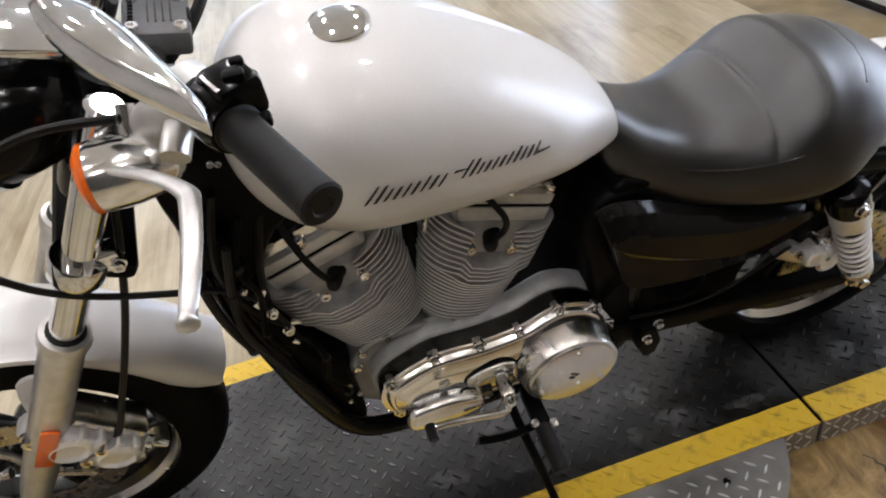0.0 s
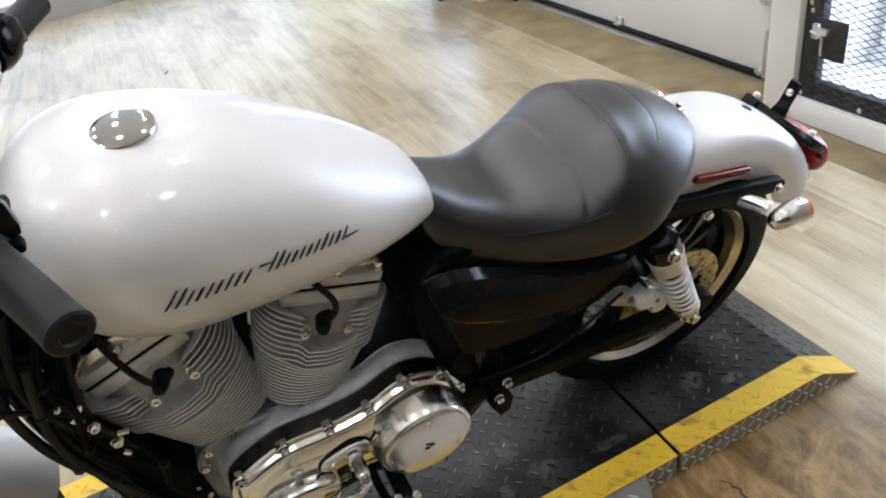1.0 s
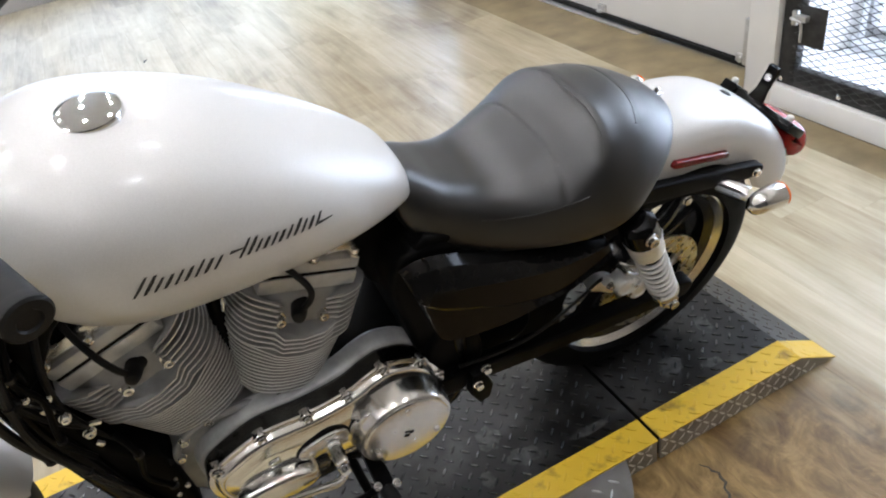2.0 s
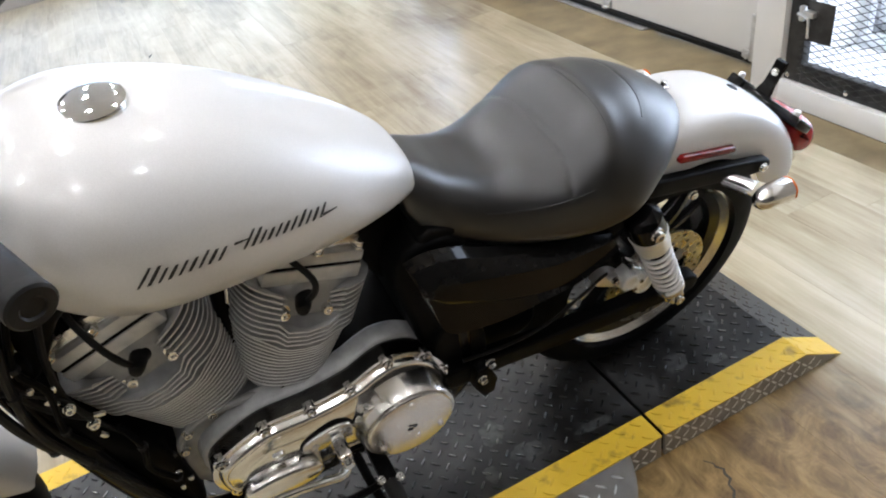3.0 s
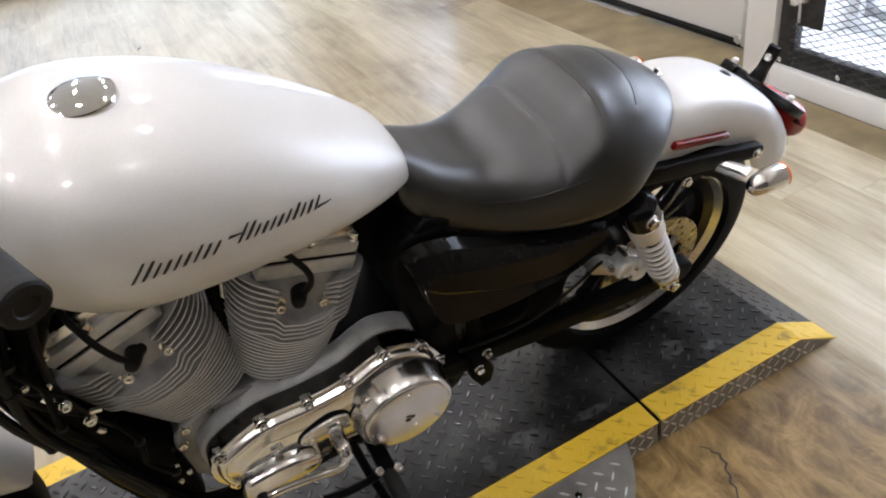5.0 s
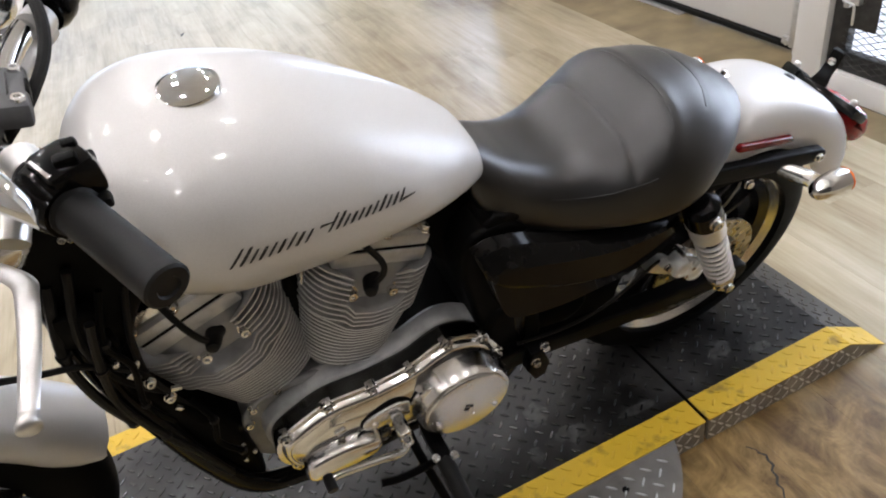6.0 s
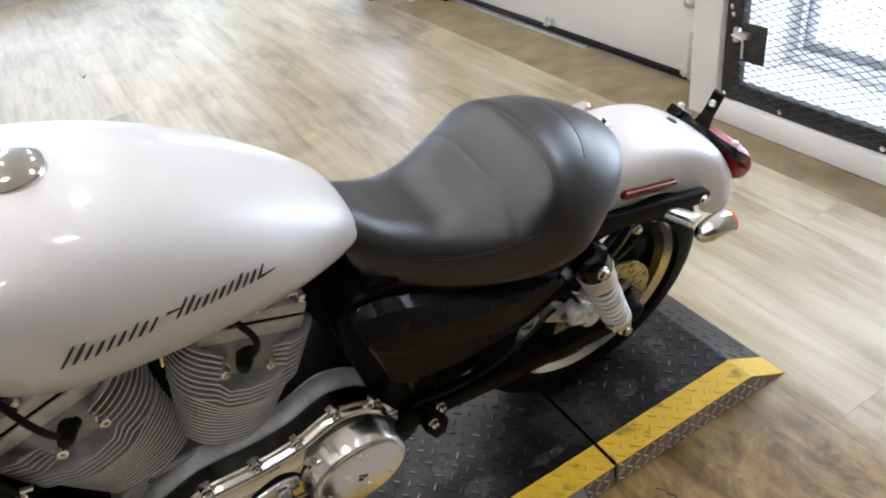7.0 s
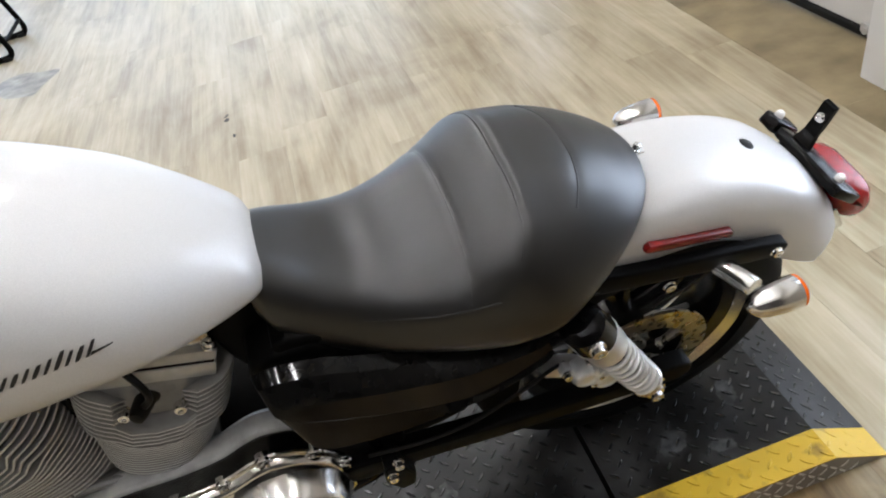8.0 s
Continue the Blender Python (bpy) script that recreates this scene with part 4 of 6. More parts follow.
def wheel(name, c, R, w, rim_r, spokes, turn, label, barrel):
    bm = bmesh.new()
    tyre(bm, c, R, w, rim_r)
    t = part(name, bm, TYRE, BIKE, label, smooth=50)
    e = w * 0.36
    bm = bmesh.new()
    spin(bm, c, [(-e - 0.004, rim_r + 0.012), (-e - 0.008, rim_r + 0.008), (-e - 0.007, rim_r - 0.004), (-e + 0.006, rim_r - 0.016), (0, rim_r - 0.026), (e - 0.006, rim_r - 0.016), (e + 0.007, rim_r - 0.004), (e + 0.008, rim_r + 0.008), (e + 0.004, rim_r + 0.012), (e - 0.01, rim_r - 0.004), (0, rim_r - 0.016), (-e + 0.01, rim_r - 0.004)])
    part("rim", bm, barrel, t, "machined bright wheel rim" if barrel is POLISHED else "black wheel rim")
    if barrel is not POLISHED:
        for f in (-1, 1):
            bm = bmesh.new()
            spin(bm, c, [(f * (e + 0.0048), rim_r + 0.0125), (f * (e + 0.0092), rim_r + 0.008), (f * (e + 0.0082), rim_r - 0.004), (f * (e - 0.004), rim_r - 0.0162), (f * (e - 0.008), rim_r - 0.012), (f * (e + 0.002), rim_r + 0.004)][::-f])
            part("rim_lip", bm, POLISHED, t, "machined bright rim lip")
    bm = bmesh.new()
    spin(bm, c, [(-e + 0.004, rim_r - 0.0175), (-e + 0.014, rim_r - 0.034), (0, rim_r - 0.042), (e - 0.014, rim_r - 0.034), (e - 0.004, rim_r - 0.0175), (0, rim_r - 0.0275)])
    part("inner_rim", bm, WHEEL, t, "black inner rim")
    bm = bmesh.new()
    lathe(bm, (c[0], c[1] - 0.06, c[2]), (0, 1, 0), [(0, 0.03), (0.01, 0.038), (0.03, 0.042), (0.09, 0.042), (0.11, 0.038), (0.12, 0.03)], 28)
    part("hub", bm, WHEEL, t, "black wheel hub")
    for k in range(spokes):
        for s in (-1, 1):
            a = 2 * math.pi * k / spokes + turn
            bm = bmesh.new()
            rings = []
            for i in range(6):
                u = i / 5
                r = 0.036 + (rim_r - 0.03 - 0.036) * u
                b = a + s * (0.10 + 0.10 * u) + 0.25 * u * u
                p = Vector((c[0] + r * math.cos(b), c[1], c[2] + r * math.sin(b)))
                tg = Vector((-math.sin(b), 0, math.cos(b)))
                hw, hd = 0.012 - 0.003 * u, 0.020 - 0.004 * u
                rings.append([p + tg * x * hw + Vector((0, y * hd, 0)) for x, y in ((1, -0.4), (0.5, -1), (-0.5, -1), (-1, -0.4), (-1, 0.4), (-0.5, 1), (0.5, 1), (1, 0.4))])
            loft(bm, rings)
            part("spoke", bm, WHEEL, t)
    return t


def brake_disc(c, y, r, parent):
    bm = bmesh.new()
    spin(bm, (c[0], y, c[2]), [(-0.0025, r), (0.0025, r), (0.0025, r * 0.66), (-0.0025, r * 0.66)], 56)
    d = part("brake_disc", bm, DISC, parent, "drilled steel brake disc", smooth=30)
    for k in range(30):
        bm = bmesh.new()
        a = 2 * math.pi * k / 30
        q = r * (0.74 + 0.09 * (k % 3))
        p = Vector((c[0] + q * math.cos(a), y - 0.0028, c[2] + q * math.sin(a)))
        lathe(bm, p, (0, 1, 0), [(0, 0.0045), (0.0058, 0.0045)], 8)
        part("disc_hole", bm, INK, d, smooth=0)
    for k in range(5):
        a = 2 * math.pi * k / 5 + 0.3
        bm = bmesh.new()
        pts = [Vector((c[0] + q * math.cos(a + 0.12 * i), y + 0.002, c[2] + q * math.sin(a + 0.12 * i))) for i, q in enumerate((0.035, 0.05, r * 0.68))]
        tube(bm, pts, [0.010, 0.007, 0.010], 8)
        part("carrier_arm", bm, DISC, d)
    return d


def caliper(name, at, turn, k, link_part, label):
    """A two-piston brake caliper: rounded cylinders, a ribbed bridge, mounting ears and bright bolts; its length runs along x before the turn."""
    m = Matrix.Translation(at) @ Matrix.Rotation(turn, 4, "Y") @ Matrix.Scale(k, 4)

    def made(part_name, bm, material, parent, text=""):
        bmesh.ops.transform(bm, matrix=m, verts=bm.verts)
        return link_part(part_name, bm, material, parent, text)

    bm = bmesh.new()
    for x in (-0.024, 0.022):
        lathe(bm, (x, 0.012, 0), (0, -1, 0), [(0, 0.022), (0.004, 0.0235), (0.026, 0.0235), (0.034, 0.021), (0.037, 0.016), (0.034, 0.013), (0.034, 0.001)], 20)
    box(bm, (0, 0.004, 0), (0.060, 0.036, 0.036), 0.007)
    for x in (-0.052, 0.050):
        box(bm, (x, 0.004, -0.010), (0.022, 0.020, 0.018), 0.005)
    body = made(name, bm, SPRING, BIKE, label)
    bm = bmesh.new()
    box(bm, (-0.001, 0.006, 0.024), (0.074, 0.034, 0.012), 0.004)
    made("bridge", bm, POLISHED, body)
    for x in (-0.026, -0.009, 0.008, 0.025):
        bm = bmesh.new()
        box(bm, (x, -0.014, 0.020), (0.006, 0.020, 0.014), 0.002)
        made("rib", bm, SPRING, body)
    for x, y, z, r in ((-0.053, -0.006, -0.010, 0.0075), (0.051, -0.006, -0.010, 0.0075), (-0.001, -0.016, -0.012, 0.006), (-0.001, -0.016, 0.010, 0.0055)):
        bm = bmesh.new()
        hexbolt(bm, (x, y, z), (0, -1, 0), r, 0.010)
        made("bolt", bm, BOLT, body)
    bm = bmesh.new()
    lathe(bm, (0.040, -0.012, 0.020), (0.7, -0.4, 0.6), [(0, 0.0065), (0.006, 0.0065), (0.007, 0.004), (0.018, 0.0035), (0.020, 0.002)], 10)
    made("bleed_nipple", bm, BOLT, body)


RW = (0.100, 0.002, 0.290)


def build_rear():
    t = wheel("rear_wheel", RW, 0.288, 0.150, 0.211, 5, 0.35, "black cast rear wheel with a bright rim lip", WHEEL)
    brake_disc(RW, -0.082, 0.120, t)
    bm = bmesh.new()
    lathe(bm, (RW[0], 0.078, RW[2]), (0, 1, 0), [(0, 0.030), (0.001, 0.128), (0.006, 0.140), (0.030, 0.140), (0.032, 0.128), (0.033, 0.030)], 48)
    part("drive_sprocket", bm, SATIN, t, "black belt drive sprocket")
    # fender
    bm = bmesh.new()
    R, cx, cz = 0.372, 0.100, 0.302
    sec = [(-0.097, -0.088), (-0.098, -0.078), (-0.0985, -0.066), (-0.0985, -0.052), (-0.096, -0.036), (-0.088, -0.018), (-0.074, -0.007), (-0.052, -0.002), (-0.026, 0.0), (0.0, 0.001)]
    sec = sec + [(-y, d) for y, d in reversed(sec[:-1])]
    rings = []
    for i in range(44):
        u = i / 43
        a = radians(118 - (118 - 26.5) * u)
        cut = 1.0 + 0.21 * min(max((u - 0.5) / 0.4, 0), 1)
        back = radians(13) * min(max((u - 0.7) / 0.3, 0), 1) ** 2
        nar = 1.0 - 0.05 * u
        outer, inner = [], []
        for y, d in sec:
            r = R + d * (cut if d < -0.02 else 1.0) - 0.022 * max((u - 0.6) / 0.4, 0) ** 2 * min(abs(y) / 0.09, 1) ** 3 * max(1 + d / 0.09, 0)
            deep = (max(-d * cut - 0.05, 0) / 0.055) ** 2
            b = a + back * deep - radians(5) * u ** 5 * min(-min(d, 0) / 0.05, 1)
            outer.append(Vector((cx + r * math.cos(b), y * nar, cz + r * math.sin(b))))
            q = r - 0.003
            inner.append(Vector((cx + q * math.cos(b), y * nar * 0.97, cz + q * math.sin(b))))
        rings.append(outer + list(reversed(inner)))
    loft(bm, rings)
    f = part("rear_fender", bm, PAINT, BIKE, "silver rear fender", smooth=50)
    bm = bmesh.new()
    a = radians(62)
    lathe(bm, (cx + R * math.cos(a), 0.0, cz + R * math.sin(a) - 0.002), (math.cos(a), 0, math.sin(a)), [(0, 0.011), (0.003, 0.011), (0.005, 0.008), (0.0055, 0.001)], 16)
    part("plug", bm, RUBBER, f, "black rubber plug")
    for s in (-1, 1):
        # strut: flat black bar with a lower chrome bolt row
        bm = bmesh.new()
        poly = outline([(-0.10, 0.615), (-0.03, 0.625), (0.05, 0.605), (0.15, 0.580), (0.255, 0.552), (0.285, 0.540), (0.284, 0.524), (0.255, 0.520), (0.15, 0.545), (0.05, 0.570), (-0.03, 0.588), (-0.10, 0.580)], 3)
        slab(bm, poly, s * 0.118, s * 0.1005, 0.005)
        st = part("fender_strut", bm, SATIN, BIKE, "black fender strut")
        for x, z in ((0.268, 0.533), (0.105, 0.545)):
            bm = bmesh.new()
            hexbolt(bm, (x, s * 0.117, z), (0, s, 0), 0.0075, 0.008)
            part("bolt", bm, BOLT, st)
        bm = bmesh.new()
        poly = [(0.071, 0.628), (0.077, 0.632), (0.196, 0.601), (0.200, 0.596), (0.198, 0.589), (0.191, 0.589), (0.075, 0.618), (0.070, 0.622)]
        slab(bm, poly, s * 0.106, s * 0.092, 0.003)
        part("side_reflector", bm, DARKRED, BIKE, "red side reflector on the fender")
        # turn signal
        bm = bmesh.new()
        tube(bm, spline([(0.185, s * 0.112, 0.540), (0.193, s * 0.135, 0.542), (0.202, s * 0.165, 0.546)], 4), [0.0150] * 8 + [0.014], 14)
        sg = part("turn_signal", bm, COVERCHROME, BIKE, "chrome bullet turn signal with an amber lens")
        bm = bmesh.new()
        lathe(bm, (0.174, s * 0.190, 0.549), (1, 0, -0.02), [(0, 0.002), (0.003, 0.009), (0.010, 0.0158), (0.024, 0.0203), (0.044, 0.0226), (0.064, 0.0233), (0.070, 0.0226)], 28)
        part("housing", bm, COVERCHROME, sg)
        bm = bmesh.new()
        lathe(bm, (0.2442, s * 0.190, 0.5476), (1, 0, -0.02), [(0, 0.0222), (0.004, 0.0222), (0.007, 0.019), (0.009, 0.011), (0.010, 0.001)], 28)
        part("lens", bm, AMBER, sg, "amber lens")
    # tail lamp and plate bracket
    bm = bmesh.new()
    poly = outline([(0.416, 0.512), (0.446, 0.516), (0.478, 0.500), (0.494, 0.472), (0.494, 0.448), (0.478, 0.432), (0.450, 0.434), (0.426, 0.462)], 4)
    rings = []
    for y, q in ((-0.062, 0.024), (-0.058, 0.012), (-0.048, 0.004), (-0.03, 0.0), (0.0, 0.0), (0.03, 0.0), (0.048, 0.004), (0.058, 0.012), (0.062, 0.024)):
        rings.append([Vector((x, y, z)) for x, z in inset(poly, q)])
    loft(bm, rings)
    tl = part("tail_lamp", bm, RED, BIKE, "red tail lamp lens", smooth=60)
    bm = bmesh.new()
    box(bm, (0.430, 0, 0.448), (0.020, 0.118, 0.062), 0.005, Matrix.Rotation(radians(-28), 4, "Y"))
    part("lamp_base", bm, CHROME, tl, "chrome tail lamp base")
    bm = bmesh.new()
    tilt = Matrix.Rotation(radians(40), 4, "Y")
    box(bm, (0.404, 0.010, 0.530), (0.032, 0.170, 0.006), 0.002, tilt)
    box(bm, (0.402, 0.082, 0.542), (0.056, 0.034, 0.022), 0.004, tilt)
    box(bm, (0.402, -0.011, 0.541), (0.058, 0.142, 0.018), 0.004, tilt)
    br = part("plate_bracket", bm, BLACK, BIKE, "black licence plate bracket")
    bm = bmesh.new()
    pts = [(0.366, 0.018, 0.552), (0.392, 0.022, 0.556), (0.409, 0.026, 0.566), (0.423, 0.028, 0.588), (0.435, 0.030, 0.612)]
    rings = []
    for i, p in enumerate(spline(pts, 4)):
        hw = 0.025 - 0.013 * min(i / 9, 1)
        rings.append([p + Vector((dx, dy, 0)) for dx, dy in ((0.004, hw), (0.004, -hw), (-0.004, -hw), (-0.004, hw))])
    loft(bm, rings)
    part("arm", bm, BLACK, br, "glossy black bracket arm", smooth=30)
    for p in ((0.398, -0.060, 0.5655), (0.399, 0.084, 0.567)):
        bm = bmesh.new()
        lathe(bm, Vector(p) - Vector((0.0, 0, 0.008)), (0.35, 0, 1), [(0, 0.0068), (0.007, 0.0070), (0.0098, 0.0048), (0.0105, 0.001)], 16)
        part("bolt_cap", bm, WALL, br, "white bolt cap")
    bm = bmesh.new()
    hexbolt(bm, (0.421, 0.028, 0.594), (-0.9, -0.15, 0.4), 0.006, 0.006)
    part("bolt", bm, BOLT, br)
    # swing arm, shocks, caliper
    for s in (-1, 1):
        bm = bmesh.new()
        poly = outline([(-0.40, 0.385), (-0.30, 0.372), (-0.15, 0.345), (0.02, 0.322), (0.13, 0.318), (0.165, 0.305), (0.16, 0.275), (0.13, 0.268), (0.0, 0.283), (-0.15, 0.303), (-0.30, 0.328), (-0.40, 0.34)], 3)
        slab(bm, poly, s * 0.135, s * 0.105, 0.006)
        sa = part("swing_arm", bm, SATIN, BIKE, "black swing arm")
        bm = bmesh.new()
        hexbolt(bm, (RW[0], s * 0.134, RW[2]), (0, s, 0), 0.014, 0.014)
        part("axle_nut", bm, CHROME, sa)
        top, bot = Vector((-0.034, s * 0.155, 0.583)), Vector((0.082, s * 0.150, 0.325))
        ax = (bot - top).normalized()
        ln = (bot - top).length
        bm = bmesh.new()
        lathe(bm, top - ax * 0.028, ax, [(0, 0.012), (0.004, 0.022), (0.012, 0.0305), (0.042, 0.0325), (0.052, 0.0325)], 24)
        sh = part("shock_absorber", bm, BLACK, BIKE, "chrome coil-over shock absorber with a black top cover")
        bm = bmesh.new()
        lathe(bm, top + ax * 0.030, ax, [(-0.006, 0.0300), (-0.004, 0.0325), (0.000, 0.0330), (0.003, 0.0315), (0.034, 0.0305), (0.040, 0.0310), (0.044, 0.0295), (0.046, 0.0200)], 28)
        part("spring_collar", bm, SPRING, sh, "bright plain sleeve above the spring")
        bm = bmesh.new()
        lathe(bm, top + ax * 0.03, ax, [(0, 0.0145), (ln - 0.075, 0.0145), (ln - 0.06, 0.0150), (ln - 0.035, 0.0150), (ln - 0.03, 0.011)], 20)
        part("damper_body", bm, BLACK, sh)
        bm = bmesh.new()
        e1 = ax.orthogonal().normalized()
        e2 = ax.cross(e1)
        turns, n = 8.0, 180
        tube(bm, [top + ax * (0.080 + (ln - 0.080 - 0.046) * i / n) + (0.0252 - 0.001 * i / n) * (math.cos(2 * math.pi * turns * i / n) * e1 + math.sin(2 * math.pi * turns * i / n) * e2) for i in range(n + 1)], 0.0037, 8)
        part("coil_spring", bm, SPRING, sh, "bright chrome coil spring", smooth=60)
        bm = bmesh.new()
        rod(bm, bot + Vector((0, s * 0.002, 0)) - Vector((0, s * 0.016, 0)), bot + Vector((0, s * 0.016, 0)), 0.016)
        lathe(bm, bot - ax * 0.044, ax, [(0, 0.026), (0.004, 0.0285), (0.009, 0.0285), (0.012, 0.020), (0.030, 0.014)], 20)
        part("lower_eye", bm, POLISHED, sh)
        for p in (top, bot):
            bm = bmesh.new()
            hexbolt(bm, p + Vector((0, s * (0.030 if p is top else 0.014), 0)), (0, s, 0), 0.010, 0.012)
            part("mount_bolt", bm, BOLT, sh)
    cal = Vector((-0.006, -0.124, 0.398))
    caliper("rear_caliper", cal, radians(40), 0.92, part, "bright rear brake caliper")
    bm = bmesh.new()
    slab(bm, outline([(cal.x - 0.075, cal.z + 0.012), (cal.x - 0.055, cal.z + 0.026), (cal.x - 0.03, cal.z + 0.018), (cal.x + 0.0, cal.z - 0.01), (cal.x + 0.05, cal.z - 0.035), (cal.x + 0.045, cal.z - 0.05), (cal.x - 0.01, cal.z - 0.034), (cal.x - 0.05, cal.z - 0.008)], 3), -0.116, -0.094, 0.003)
    part("caliper_bracket", bm, ALLOY, BIKE, "satin alloy caliper bracket")
    bm = bmesh.new()
    tube(bm, spline([(-0.36, -0.13, 0.40), (-0.28, -0.137, 0.395), (-0.20, -0.137, 0.40), (-0.12, -0.13, 0.425), (-0.07, -0.118, 0.43), (-0.045, -0.11, 0.42)], 5), 0.0032, 8)
    part("rear_brake_hose", bm, RUBBER, BIKE)


def build_frame():
    """Black tubes and boxes that carry the engine, and what hides in their shade."""
    for s in (-1, 1):
        bm = bmesh.new()
        tube(bm, spline([(-0.935, s * 0.025, 0.90), (-0.942, s * 0.05, 0.78), (-0.936, s * 0.068, 0.65), (-0.918, s * 0.078, 0.54), (-0.895, s * 0.082, 0.40), (-0.855, s * 0.084, 0.275), (-0.78, s * 0.085, 0.232), (-0.6, s * 0.085, 0.225), (-0.42, s * 0.085, 0.235), (-0.35, s * 0.09, 0.29), (-0.345, s * 0.10, 0.42), (-0.355, s * 0.10, 0.56), (-0.37, s * 0.09, 0.66)], 6), 0.019, 14)
        part("frame_tube", bm, BLACK, BIKE, "black frame downtube")
        bm = bmesh.new()
        tube(bm, spline([(-0.37, s * 0.09, 0.655), (-0.25, s * 0.10, 0.625), (-0.12, s * 0.105, 0.605), (0.0, s * 0.108, 0.60)], 5), 0.014, 12)
        part("seat_rail", bm, BLACK, BIKE, "black seat rail")
    bm = bmesh.new()
    tube(bm, spline([(-0.98, 0, 0.93), (-0.85, 0, 0.86), (-0.6, 0, 0.80), (-0.4, 0, 0.72), (-0.34, 0, 0.62)], 5), 0.024, 14)
    part("backbone", bm, SATIN, BIKE, "black frame backbone")
    bm = bmesh.new()
    lathe(bm, (-1.035, 0, 0.865), (0.52, 0, 0.85), [(0, 0.034), (0.005, 0.036), (0.16, 0.036), (0.165, 0.034)], 24)
    part("steering_head", bm, BLACK, BIKE, "black steering head")
    bm = bmesh.new()
    slab(bm, outline([(-0.445, 0.62), (-0.42, 0.68), (-0.34, 0.675), (-0.30, 0.60), (-0.335, 0.50), (-0.37, 0.42), (-0.41, 0.42), (-0.43, 0.52)], 4), -0.105, 0.105, 0.012)
    part("rear_frame_casting", bm, SATIN, BIKE, "black frame casting under the seat")
    bm = bmesh.new()
    slab(bm, outline([(-0.50, 0.735), (-0.40, 0.735), (-0.36, 0.70), (-0.37, 0.60), (-0.42, 0.56), (-0.46, 0.60), (-0.475, 0.68)], 3), -0.045, 0.09, 0.012)
    part("coil_cover", bm, SATIN, BIKE, "black cover behind the rear cylinder")
    bm = bmesh.new()
    slab(bm, outline([(-0.37, 0.62), (-0.12, 0.60), (-0.06, 0.57), (-0.12, 0.50), (-0.3, 0.47), (-0.37, 0.5)], 3), -0.095, 0.095, 0.01)
    part("battery_box", bm, SATIN, BIKE, "black battery box")
    bm = bmesh.new()
    slab(bm, outline([(-0.40, 0.655), (-0.38, 0.70), (-0.26, 0.66), (-0.1, 0.635), (0.0, 0.655), (0.03, 0.665), (0.02, 0.645), (-0.05, 0.60), (-0.3, 0.61)], 3), -0.10, 0.10, 0.01)
    part("seat_pan", bm, SATIN, BIKE, "black seat pan")
    bm = bmesh.new()
    slab(bm, outline([(-0.37, 0.52), (-0.21, 0.50), (-0.19, 0.42), (-0.20, 0.33), (-0.36, 0.33)], 3), -0.085, 0.085, 0.01)
    part("inner_fender", bm, SATIN, BIKE, "black inner fender ahead of the wheel")
    # side cover: a swept, creased panel
    rows = []
    lo = spline([(-0.408, 0, 0.575), (-0.388, 0, 0.535), (-0.306, 0, 0.512), (-0.237, 0, 0.512), (-0.156, 0, 0.522), (-0.078, 0, 0.550)], 6)
    hi = spline([(-0.432, 0, 0.672), (-0.405, 0, 0.684), (-0.358, 0, 0.672), (-0.300, 0, 0.640), (-0.200, 0, 0.598), (-0.084, 0, 0.572)], 6)
    n = len(lo)
    for k in range(9):
        ring = []
        for i in range(n):
            f = i / (n - 1)
            fold = 0.66 - 0.56 * min(f / 0.72, 1) ** 1.3
            u, y = ((0, -0.118), (0.02, -0.151), (0.06, -0.1680), (fold - 0.02, -0.160), (fold + 0.03, -0.162), (0.74, -0.158), (0.80, -0.153), (0.95, -0.136), (1, -0.118))[k]
            u = max(u, 0.08 + 0.04 * (k - 3)) if k in (3, 4) else u
            p = lo[i] + (hi[i] - lo[i]) * u
            e = min(i, n - 1 - i) / (n - 1) * 2
            ring.append(Vector((p.x, y * (0.93 + 0.07 * math.sqrt(min(e * 2.2, 1))), p.z)))
        rows.append(ring)
    rows2 = [[p + Vector((0, 0.006 if 0 < k < 8 else 0.002, 0)) for p in ring] for k, ring in enumerate(rows)]
    bm = bmesh.new()
    loft(bm, rows, closed=False)
    loft(bm, rows2, closed=False)
    part("side_cover", bm, COVERBLACK, BIKE, "glossy black swept side cover", smooth=22)
    bm = bmesh.new()
    slab(bm, outline([(-0.42, 0.385), (-0.40, 0.47), (-0.36, 0.49), (-0.31, 0.44), (-0.305, 0.36), (-0.34, 0.31), (-0.39, 0.31)], 4), -0.115, -0.06, 0.01)
    part("pivot_cover", bm, SATIN, BIKE, "black swing arm pivot cover")
    bm = bmesh.new()
    slab(bm, [(-0.345, 0.385), (-0.322, 0.388), (-0.305, 0.335), (-0.312, 0.300), (-0.335, 0.295), (-0.352, 0.335)], -0.155, -0.12, 0.006)
    fp = part("foot_rest_bracket", bm, SATIN, BIKE, "black rear bracket with bright screws")
    for x, z in ((-0.338, 0.362), (-0.322, 0.40)):
        bm = bmesh.new()
        hexbolt(bm, (x, -0.153, z), (0, -1, 0), 0.007, 0.012)
        part("bolt", bm, BOLT, fp)
    # hoses and small fittings ahead of the engine
    bm = bmesh.new()
    slab(bm, outline([(-0.955, 0.93), (-0.88, 0.93), (-0.80, 0.86), (-0.80, 0.80), (-0.85, 0.76), (-0.89, 0.70), (-0.93, 0.68), (-0.955, 0.76)], 4), -0.062, 0.062, 0.014)
    part("neck_cover", bm, SATIN, BIKE, "black cover at the steering neck")
    # added black filler that keeps the gap between downtubes and engine dark
    bm = bmesh.new()
